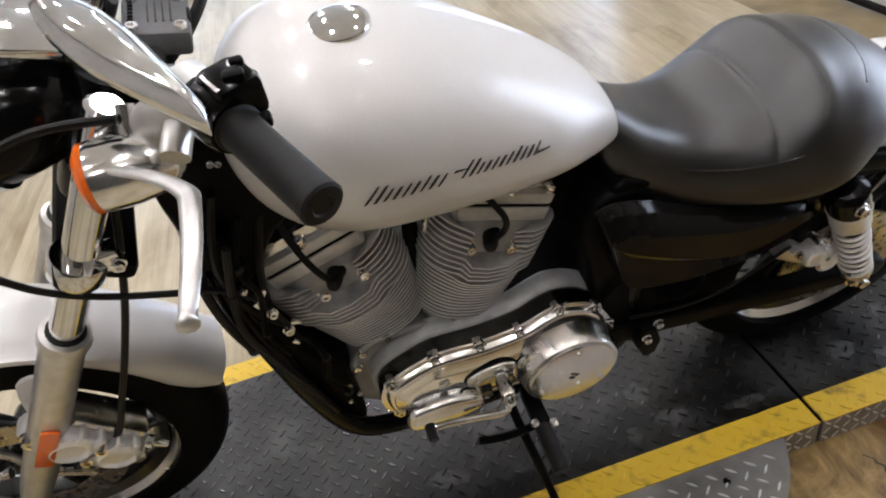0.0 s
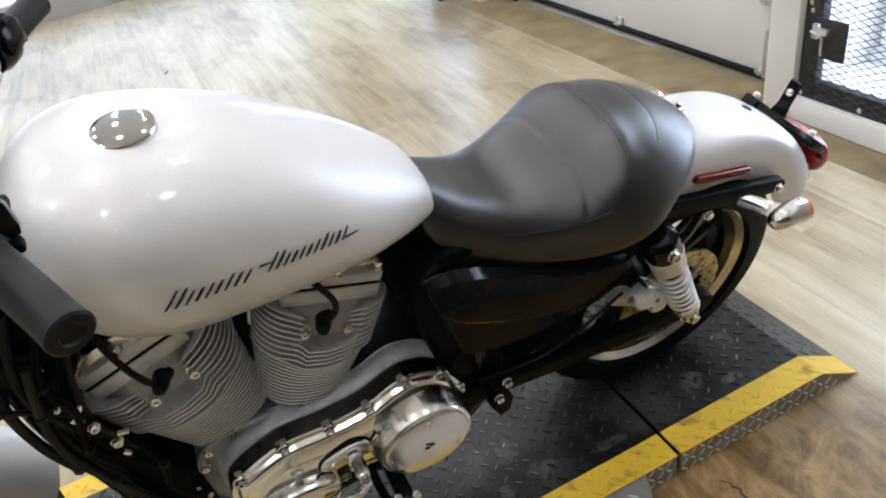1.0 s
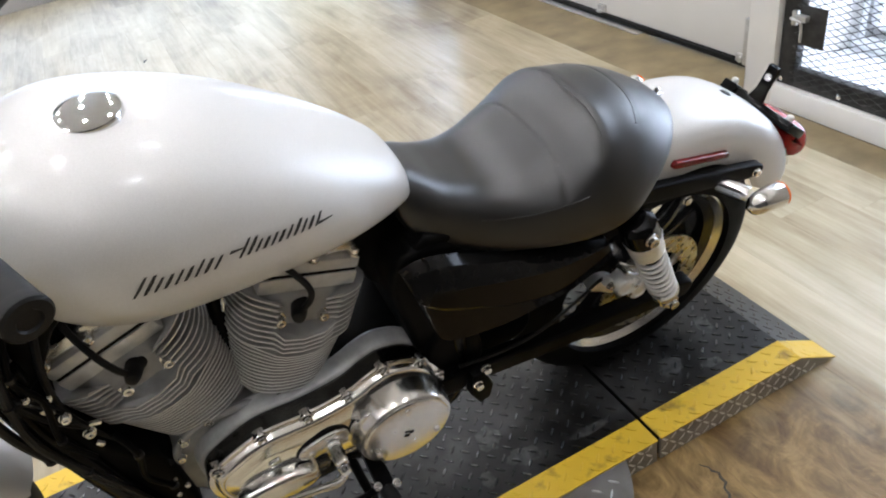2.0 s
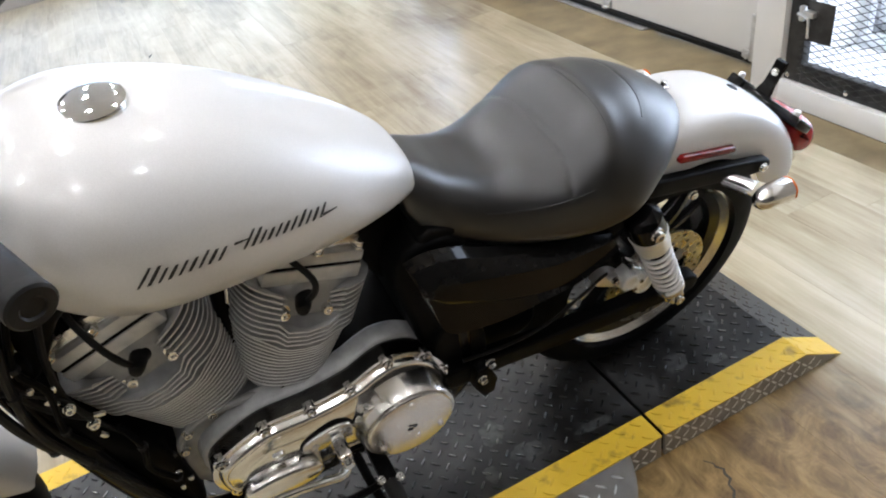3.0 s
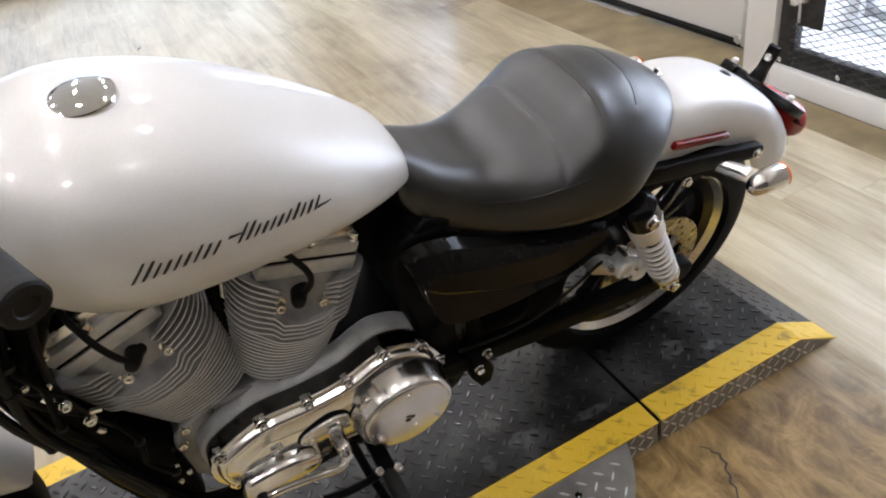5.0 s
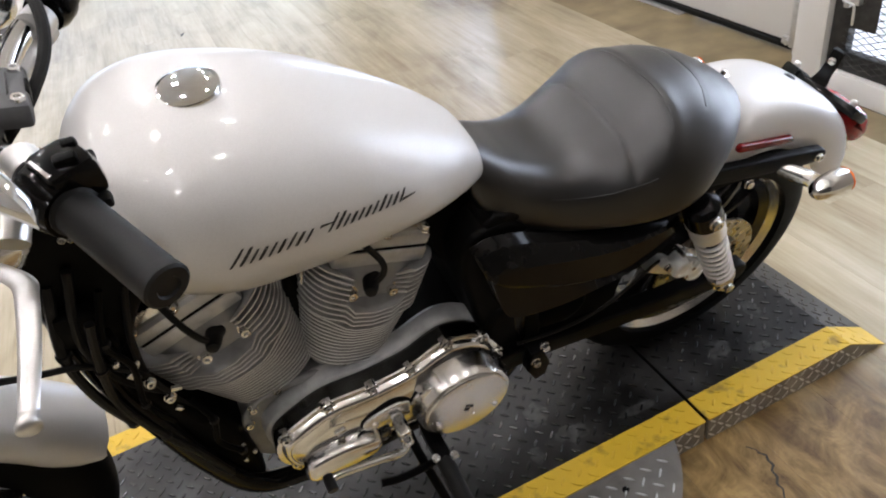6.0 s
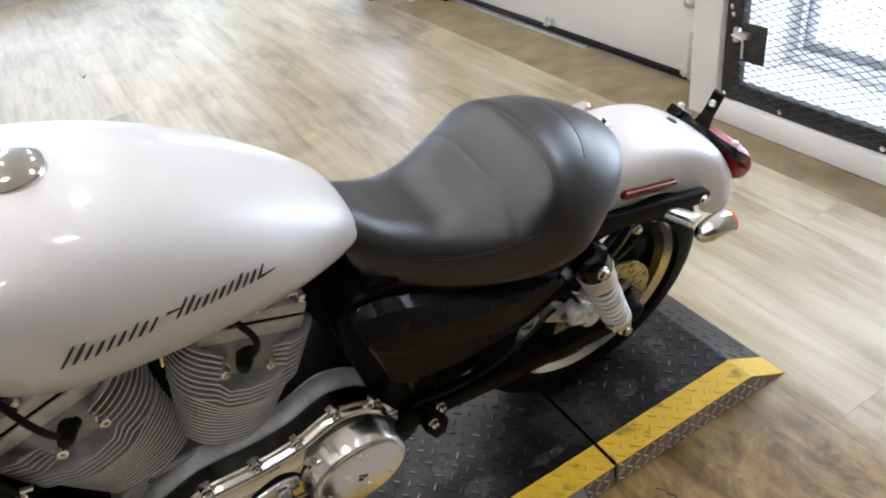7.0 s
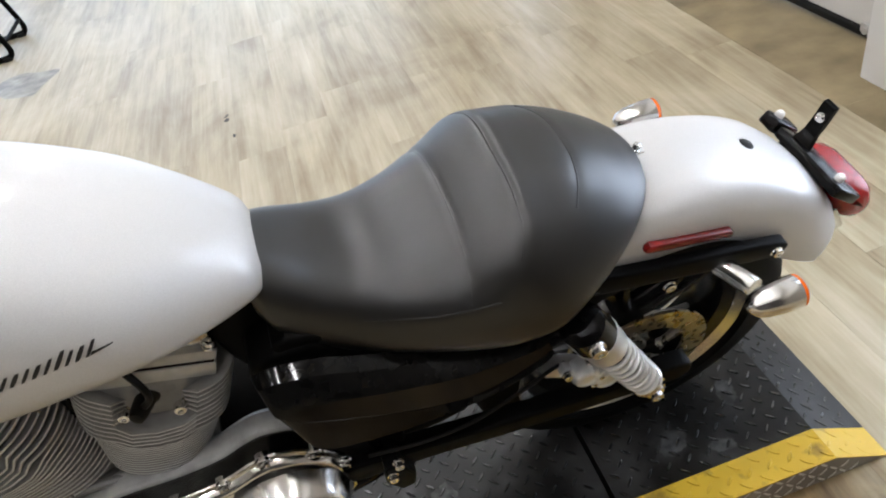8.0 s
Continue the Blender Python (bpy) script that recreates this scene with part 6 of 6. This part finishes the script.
def build_front():
    global FRONT
    fork_top, axle = Vector((-0.948, 0, 1.022)), Vector(FW)
    ax = (axle - fork_top).normalized()
    # wheel, at the end of the fork
    c = FRONT @ Vector(FW)
    t = wheel("front_wheel", tuple(c), 0.322, 0.125, 0.232, 5, 0.9, "black cast front wheel with a bright rim", POLISHED)
    brake_disc(tuple(c), c.y - 0.068, 0.146, t)
    for s in (-1, 1):
        y = s * 0.100
        T, A = fork_top + Vector((0, y, 0)), axle + Vector((0, y, 0))
        mid = T + (A - T) * 0.43
        bm = bmesh.new()
        lathe(bm, T - ax * 0.02, ax, [(0, 0.015), (0.004, 0.0205), (0.02 + (mid - T).length + 0.02, 0.0205)], 24)
        fk = front("fork_tube", bm, CHROME, None, "chrome fork tube")
        bm = bmesh.new()
        ln = (A - mid).length
        lathe(bm, mid, ax, [(0, 0.0215), (0.002, 0.031), (0.012, 0.033), (0.020, 0.0325), (0.024, 0.029), (0.06, 0.0285), (ln - 0.08, 0.0275), (ln - 0.02, 0.026), (ln + 0.012, 0.024), (ln + 0.022, 0.016)], 24)
        front("fork_slider", bm, ALLOY, fk, "satin alloy fork slider")
        bm = bmesh.new()
        lathe(bm, mid - ax * 0.004, ax, [(0, 0.0212), (0.001, 0.024), (0.0045, 0.024)], 20)
        front("dust_seal", bm, RUBBER, fk)
        # clamps
        p = T + (A - T) * 0.245
        bm = bmesh.new()
        lathe(bm, p, ax, [(0, 0.0215), (0.001, 0.031), (0.004, 0.033), (0.030, 0.033), (0.034, 0.031), (0.035, 0.0215)], 24)
        box(bm, p + ax * 0.018 + Vector((0.036, 0, -0.0)), (0.03, 0.03, 0.03), 0.005)
        front("lower_clamp", bm, CHROME, fk, "chrome lower fork clamp")
        bm = bmesh.new()
        hexbolt(bm, p + ax * 0.018 + Vector((0.045, s * 0.014, 0.0)), (0, s, 0), 0.008, 0.01)
        front("clamp_bolt", bm, BOLT, fk)
        p = T + (A - T) * 0.750
        bm = bmesh.new()
        e = Vector((-ax.z, 0, ax.x))
        box(bm, p + Vector((0, s * 0.0305, 0)), (0.026, 0.006, 0.105), 0.002, Matrix.Rotation(math.atan2(-ax.x, -ax.z), 4, "Y"))
        front("fork_reflector", bm, AMBER, fk, "amber fork reflector")
        bm = bmesh.new()
        hexbolt(bm, A + Vector((0, s * 0.022, 0)), (0, s, 0), 0.013, 0.012)
        front("axle_cap", bm, POLISHED, fk)
    # triple clamps
    for u, m in ((0.10, BLACK), (0.30, SATIN)):
        p = fork_top + (axle - fork_top) * u
        bm = bmesh.new()
        box(bm, p + Vector((0.03, 0, 0.012)), (0.09, 0.22, 0.03), 0.010, Matrix.Rotation(radians(32), 4, "Y"))
        front("triple_clamp", bm, m, None, "black triple clamp")
    # fender
    bm = bmesh.new()
    R = 0.356
    sec = [(-0.067, -0.058), (-0.0685, -0.042), (-0.0665, -0.026), (-0.058, -0.011), (-0.042, -0.003), (-0.021, 0.0), (0, 0.001)]
    sec = sec + [(-y, d) for y, d in reversed(sec[:-1])]
    rings = []
    for i in range(46):
        u = i / 45
        a = radians(150 - (150 - 15) * u)
        end = min(u, 1 - u) / 0.10
        cut = 1.0 if end > 1 else math.sqrt(max(1 - (1 - end) ** 2, 0)) * 0.55 + 0.45
        cut *= 0.32 + 0.68 * min(max((u - 0.64) / 0.28, 0), 1)
        outer, inner = [], []
        for y, d in sec:
            r = R + 0.022 * max((u - 0.6) / 0.4, 0) ** 2 + d * (cut if d < -0.012 else 1)
            outer.append(Vector((FW[0] + r * math.cos(a), y, FW[2] + r * math.sin(a))))
            inner.append(Vector((FW[0] + (r - 0.003) * math.cos(a), y * 0.965, FW[2] + (r - 0.003) * math.sin(a))))
        rings.append(outer + list(reversed(inner)))
    loft(bm, rings)
    ff = front("front_fender", bm, PAINT, None, "silver front fender", smooth=50)
    for s in (-1, 1):
        bm = bmesh.new()
        slab(bm, outline([(-1.270, 0.60), (-1.235, 0.61), (-1.225, 0.57), (-1.245, 0.50), (-1.285, 0.43), (-1.31, 0.44), (-1.295, 0.52)], 3), s * 0.076, s * 0.0695, 0.003)
        front("fender_bracket", bm, PAINT, ff, "silver fender bracket")
    # caliper
    caliper("front_caliper", Vector((-1.236, -0.092, 0.440)), radians(58), 1.7, front, "bright front brake caliper")
    bm = bmesh.new()
    tube(bm, spline([(-0.985, -0.07, 0.93), (-1.012, -0.095, 0.85), (-1.055, -0.10, 0.74), (-1.105, -0.105, 0.63), (-1.155, -0.112, 0.53), (-1.19, -0.115, 0.46), (-1.23, -0.105, 0.42)], 6), 0.005, 8)
    front("front_brake_hose", bm, RUBBER, None, "black front brake hose")
    # headlamp, instrument
    bm = bmesh.new()
    hc = Vector((-1.020, 0.0, 0.985))
    hax = Vector((-0.97, 0, -0.10))
    lathe(bm, hc, hax, [(-0.04, 0.004), (-0.036, 0.025), (-0.016, 0.047), (0.02, 0.061), (0.055, 0.066), (0.07, 0.067)], 36)
    hl = front("headlamp", bm, BLACK, None, "black headlamp with a chrome trim ring")
    bm = bmesh.new()
    lathe(bm, hc, hax, [(0.0705, 0.0675), (0.074, 0.0715), (0.088, 0.0715), (0.094, 0.067), (0.095, 0.063)], 36)
    front("trim_ring", bm, CHROME, hl, "chrome trim ring")
    bm = bmesh.new()
    lathe(bm, hc, hax, [(0.089, 0.0625), (0.096, 0.057), (0.105, 0.035), (0.108, 0.001)], 36)
    front("lens", bm, GLASS, hl, "clear headlamp lens")
    bm = bmesh.new()
    box(bm, hc + Vector((0.01, 0, 0.085)), (0.09, 0.07, 0.012), 0.004, Matrix.Rotation(radians(20), 4, "Y"))
    front("visor", bm, CHROME, hl, "chrome headlamp mount")
    bm = bmesh.new()
    sx = Vector((-0.995, 0.05, 1.02))
    lathe(bm, sx, (0.45, 0, 0.9), [(-0.045, 0.012), (-0.04, 0.034), (-0.015, 0.050), (0.012, 0.054), (0.020, 0.0545), (0.024, 0.051)], 36)
    sp = front("speedometer", bm, CHROME, None, "chrome speedometer housing")
    bm = bmesh.new()
    lathe(bm, sx, (0.45, 0, 0.9), [(0.0205, 0.0505), (0.0225, 0.048), (0.0235, 0.001)], 32)
    front("dial", bm, SATIN, sp, "dark speedometer face")
    # handlebar with risers
    FRONT = Matrix.Identity(4)
    bm = bmesh.new()
    bar = [(-0.772, -0.330, 1.050), (-0.800, -0.268, 1.056), (-0.834, -0.195, 1.060), (-0.862, -0.125, 1.045), (-0.890, -0.055, 1.012), (-0.905, 0.0, 0.992), (-0.908, 0.06, 0.985),
           (-0.893, 0.11, 0.988), (-0.875, 0.155, 0.998), (-0.848, 0.20, 1.004), (-0.812, 0.255, 1.0), (-0.765, 0.35, 0.995)]
    tube(bm, spline(bar, 8), 0.0145, 16)
    hb = part("handlebar", bm, CHROME, BIKE, "chrome handlebar")
    bm = bmesh.new()
    tip = Matrix.Rotation(radians(14), 4, "Y")
    mid_bar = Vector((-0.897, 0.073, 0.998))
    box(bm, mid_bar, (0.072, 0.086, 0.030), 0.006, tip)
    hc2 = part("bar_clamp", bm, CHARCOAL, hb, "charcoal ribbed handlebar clamp with four bright screws")
    for k in range(4):
        bm = bmesh.new()
        box(bm, mid_bar + tip @ Vector((-0.008 + 0.008 * k, 0.004, 0.0155)), (0.0022, 0.046, 0.002), 0.0008, tip)
        part("rib", bm, GATEBLACK, hc2)
    for k in range(6):
        bm = bmesh.new()
        box(bm, mid_bar + tip @ Vector((-0.026, -0.014 + 0.008 * k, 0.0155)), (0.006, 0.005, 0.002), 0.0006, tip)
        part("lamp_window", bm, SATIN, hc2, "small dark indicator window")
    bm = bmesh.new()
    box(bm, mid_bar + tip @ Vector((0.034, 0.0, 0.004)), (0.006, 0.030, 0.020), 0.002, tip)
    part("side_notch", bm, SATIN, hc2, "dark notch in the clamp's side")
    for dx in (-0.025, 0.025):
        for dy in (-0.031, 0.031):
            bm = bmesh.new()
            lathe(bm, mid_bar + tip @ Vector((dx, dy, 0.014)), tip @ Vector((0, 0, 1)), [(0, 0.0072), (0.005, 0.0072), (0.006, 0.0062), (0.006, 0.0036), (0.003, 0.0034), (0.003, 0.0004)], 18)
            part("screw", bm, BOLT, hc2)
    for s in (-1, 1):
        bm = bmesh.new()
        rod(bm, (-0.95, 0.045 + s * 0.04, 0.93), (-0.915, 0.056 + s * 0.04, 0.985), 0.018)
        part("riser", bm, CHROME, hb, "chrome handlebar riser")
        g0, g1 = (Vector((-0.821, -0.226, 1.0585)), Vector((-0.7735, -0.329, 1.0496))) if s < 0 else (Vector((-0.810, 0.258, 1.0)), Vector((-0.764, 0.352, 0.995)))
        gd = g1 - g0
        bm = bmesh.new()
        prof = [(0, 0.016), (0.001, 0.0210), (0.006, 0.0213), (0.008, 0.0185)]
        L = gd.length
        for i in range(16):
            d = 0.012 + (L - 0.020) * i / 15
            prof += [(d, 0.0183), (d + 0.002, 0.0186)]
        prof += [(L, 0.0192), (L + 0.004, 0.0192), (L + 0.006, 0.017), (L + 0.0065, 0.010), (L + 0.0045, 0.0085), (L + 0.0045, 0.0005)]
        lathe(bm, g0, gd, prof, 28)
        part("grip", bm, RUBBER, hb, "black rubber hand grip")
        # switch housing
        q = g0 - gd.normalized() * 0.024
        bm = bmesh.new()
        lathe(bm, q - gd.normalized() * 0.022, gd, [(0, 0.016), (0.003, 0.0235), (0.02, 0.028), (0.04, 0.028), (0.050, 0.0245)], 24)
        box(bm, q + Vector((0.016, 0, 0.014)), (0.042, 0.048, 0.040), 0.010, Matrix.Rotation(radians(-24 * s), 4, "Z"))
        sw = part("switch_housing", bm, BLACK, hb, "black switch housing")
        for dx, dy, dz, sx2, sy2 in ((0.034, 0.008, 0.014, 0.010, 0.020), (0.022, -0.010, 0.034, 0.018, 0.012), (0.026, 0.012, 0.031, 0.012, 0.010), (0.034, -s * -0.022, -0.004, 0.012, 0.014)):
            bm = bmesh.new()
            box(bm, q + Vector((dx, dy, dz)), (sx2, sy2, 0.010), 0.003)
            part("switch", bm, SATIN, sw)
        bm = bmesh.new()
        box(bm, q + Vector((0.006, -0.006, 0.031)), (0.012, 0.030, 0.003), 0.001, Matrix.Rotation(radians(-24 * s), 4, "Z"))
        part("switch_bezel", bm, POLISHED, sw)
        # lever perch and lever
        pv = q - gd.normalized() * 0.040
        bm = bmesh.new()
        lathe(bm, pv - gd.normalized() * 0.014, gd, [(0, 0.0132), (0.001, 0.020), (0.027, 0.020), (0.028, 0.0132)], 20)
        out = (lambda x, y, z: Vector((x, y, z))) if s < 0 else (lambda x, y, z: Vector((x + 0.01, 0.05 - y, z - 0.055)))
        body = spline([out(-0.840, -0.172, 1.040), out(-0.868, -0.150, 1.035), out(-0.898, -0.130, 1.02), out(-0.925, -0.115, 1.0)], 4)
        tube(bm, body, [0.010 + 0.010 * math.sin(math.pi * (0.15 + 0.7 * i / 12)) for i in range(13)], 14)
        tube(bm, spline([out(-0.870, -0.150, 1.030), out(-0.880, -0.175, 1.022), out(-0.885, -0.190, 1.016)], 4), 0.014, 12)
        pe = part("lever_perch", bm, ALLOY, hb, "chrome lever perch")
        l0 = out(-0.951, -0.158, 1.000)
        pts = spline([out(-0.951, -0.158, 1.000), out(-0.907, -0.209, 1.020), out(-0.874, -0.258, 1.035), out(-0.869, -0.288, 1.040), out(-0.873, -0.328, 1.035), out(-0.880, -0.362, 1.028), out(-0.882, -0.374, 1.026), out(-0.884, -0.386, 1.023)], 5)
        rings = []
        for i, p in enumerate(pts):
            k = i / (len(pts) - 1)
            hw = (0.0110 - 0.0045 * k) if k < 0.9 else 0.0090 * math.sqrt(max(1 - ((k - 0.95) / 0.055) ** 2, 0.06))
            th = 0.0045 if k < 0.86 else 0.0045 + 0.0045 * math.sin(math.pi * (k - 0.86) / 0.14)
            rings.append([p + Vector((math.cos(b) * hw, 0, math.sin(b) * th)) for b in (2 * math.pi * j / 10 for j in range(10))])
        bm = bmesh.new()
        loft(bm, rings)
        part("lever", bm, ALLOY, pe, "polished hand lever", smooth=50)
        bm = bmesh.new()
        hexbolt(bm, l0 + Vector((0, 0, 0.008)), (0, 0, 1), 0.008, 0.006)
        part("pivot_bolt", bm, BOLT, pe)
        # front turn signal
        bm = bmesh.new()
        sg0 = Vector((-0.941, -0.145, 0.983)) if s < 0 else Vector((-0.912, 0.276, 1.004))
        tube(bm, spline([sg0 + Vector((0.02, -s * 0.03, 0.05)), sg0 + Vector((0.015, -s * 0.015, 0.03)), sg0 + Vector((0.01, 0, 0.015))], 4), 0.009, 12)
        fs = part("turn_signal", bm, CHROME, BIKE, "chrome bullet front turn signal with an amber lens")
        bm = bmesh.new()
        lathe(bm, sg0 + Vector((0.055, 0, 0.0)), (-1, 0, 0.02), [(0, 0.002), (0.003, 0.013), (0.012, 0.024), (0.028, 0.031), (0.05, 0.0345), (0.078, 0.0355), (0.082, 0.0345)], 28)
        part("housing", bm, COVERCHROME, fs)
        bm = bmesh.new()
        lathe(bm, sg0 + Vector((-0.0275, 0, 0.0016)), (-1, 0, 0.02), [(0, 0.0345), (0.006, 0.0345), (0.011, 0.029), (0.014, 0.017), (0.015, 0.001)], 28)
        part("lens", bm, AMBER, fs, "amber lens")
    # rear-view mirrors on short stems
    for s in (-1, 1):
        out = (lambda x, y, z: Vector((x, y, z))) if s < 0 else (lambda x, y, z: Vector((x + 0.01, 0.05 - y, z - 0.055)))
        tipp, head = out(-0.823, -0.301, 1.117), out(-0.955, -0.070, 1.128)
        run = head - tipp
        nrm = Vector((0.30, 0.30 * s, 0.9)).normalized()
        side = nrm.cross(run.normalized()).normalized()
        nrm = run.normalized().cross(side).normalized()
        rim = []
        n = 36
        for i in range(n):
            t = i / n
            u = 1 - abs(2 * t - 1)
            half = 0.020 * (math.sin(math.pi * min(u, 0.98) ** 1.5) ** 0.7 if u > 0.02 else 0.0) + 0.004
            rim.append(tipp + run * u + side * half * (1 if t < 0.5 else -1))
        mid = tipp + run * 0.55
        if (nrm.z < 0):
            nrm = -nrm
        bm = bmesh.new()
        loft(bm, [[mid + (p - mid) * k + nrm * d for p in rim] for k, d in ((0.92, -0.006), (0.93, -0.008), (0.985, -0.008), (1.0, -0.004), (0.97, 0.003), (0.88, 0.009), (0.72, 0.014), (0.50, 0.018), (0.25, 0.0205), (0.05, 0.021))])
        mi = part("mirror", bm, CHROME, hb, "tapered chrome rear-view mirror", smooth=50)
        bm = bmesh.new()
        bm.faces.new([bm.verts.new(mid + (p - mid) * 0.925 - nrm * 0.0072) for p in rim])
        part("mirror_glass", bm, MIRROR, mi, "grey mirror glass", smooth=0)
        bm = bmesh.new()
        tube(bm, spline([out(-0.880, -0.140, 1.035), out(-0.895, -0.140, 1.07), mid - nrm * 0.018], 5), 0.006, 10)
        part("mirror_stem", bm, CHROME, mi)
    # cables
    for pts, r in ((((-0.93, -0.13, 1.03), (-1.02, -0.12, 1.03), (-1.13, -0.115, 0.98), (-1.15, -0.11, 0.91), (-1.115, -0.11, 0.84), (-1.06, -0.105, 0.79), (-0.991, -0.10, 0.754), (-0.94, -0.09, 0.722), (-0.90, -0.08, 0.66), (-0.88, -0.08, 0.58)), 0.0045),
                   (((-0.86, 0.27, 1.05), (-0.83, 0.21, 1.03), (-0.835, 0.15, 1.0), (-0.87, 0.10, 0.97), (-0.93, 0.06, 0.93), (-0.96, 0.03, 0.86)), 0.0075),
                   (((-0.855, -0.16, 1.03), (-0.88, -0.08, 0.98), (-0.92, -0.05, 0.94), (-0.95, -0.04, 0.88)), 0.005)):
        bm = bmesh.new()
        tube(bm, spline(pts, 7), r, 8)
        part("control_cable", bm, RUBBER, BIKE, "black control cable")


def build_stool():
    """Foot of a black tubular stand that stands on the floor across the shop: two bent hoops joined by rails."""
    s = thing("metal_stand", pose(-2.05, 3.98, 0), "black tubular steel stand on the floor", "stand")
    for y in (0.0, 0.42):
        bm = bmesh.new()
        tube(bm, spline([(0.02, y + 0.02, 0.62), (0.10, y + 0.01, 0.30), (0.145, y, 0.12), (0.150, y, 0.045), (0.105, y, 0.018), (-0.12, y, 0.016), (-0.35, y, 0.018), (-0.395, y, 0.045), (-0.39, y, 0.12), (-0.34, y + 0.01, 0.30), (-0.26, y + 0.02, 0.62)], 6), 0.016, 12)
        part("leg", bm, SATIN, s)
        for x in (0.115, -0.36):
            bm = bmesh.new()
            box(bm, (x, y, 0.012), (0.05, 0.042, 0.024), 0.006)
            part("foot", bm, RUBBER, s)
    for x, z in ((0.145, 0.10), (0.06, 0.46), (-0.30, 0.46)):
        bm = bmesh.new()
        rod(bm, (x, 0.0, z), (x, 0.43, z), 0.011)
        part("stretcher", bm, SATIN, s)
    bm = bmesh.new()
    box(bm, (-0.12, 0.23, 0.635), (0.36, 0.50, 0.03), 0.012)
    part("top", bm, SATIN, s)
    # lobed dark grey patch lying on the floor beside the stand
    bm = bmesh.new()
    pts = [Vector((0.30 + 0.16 * math.cos(a) * (1 + 0.25 * math.sin(3 * a)), -0.50 + 0.20 * math.sin(a) * (1 + 0.3 * math.cos(2 * a + 1)), 0.0008)) for a in (2 * math.pi * k / 28 for k in range(28))]
    bm.faces.new([bm.verts.new(q + Vector((-2.05, 3.98, 0))) for q in pts])
    tagged(part("dark_floor_patch", bm, GREYPATCH, smooth=0), "dark grey patch on the vinyl floor", "stain", kind="structure")


build_room()
build_gate()
build_lamps()
build_platform()
build_tank()
build_seat()
build_rear()
build_frame()
build_engine()
build_front()
build_stool()
build_floor()
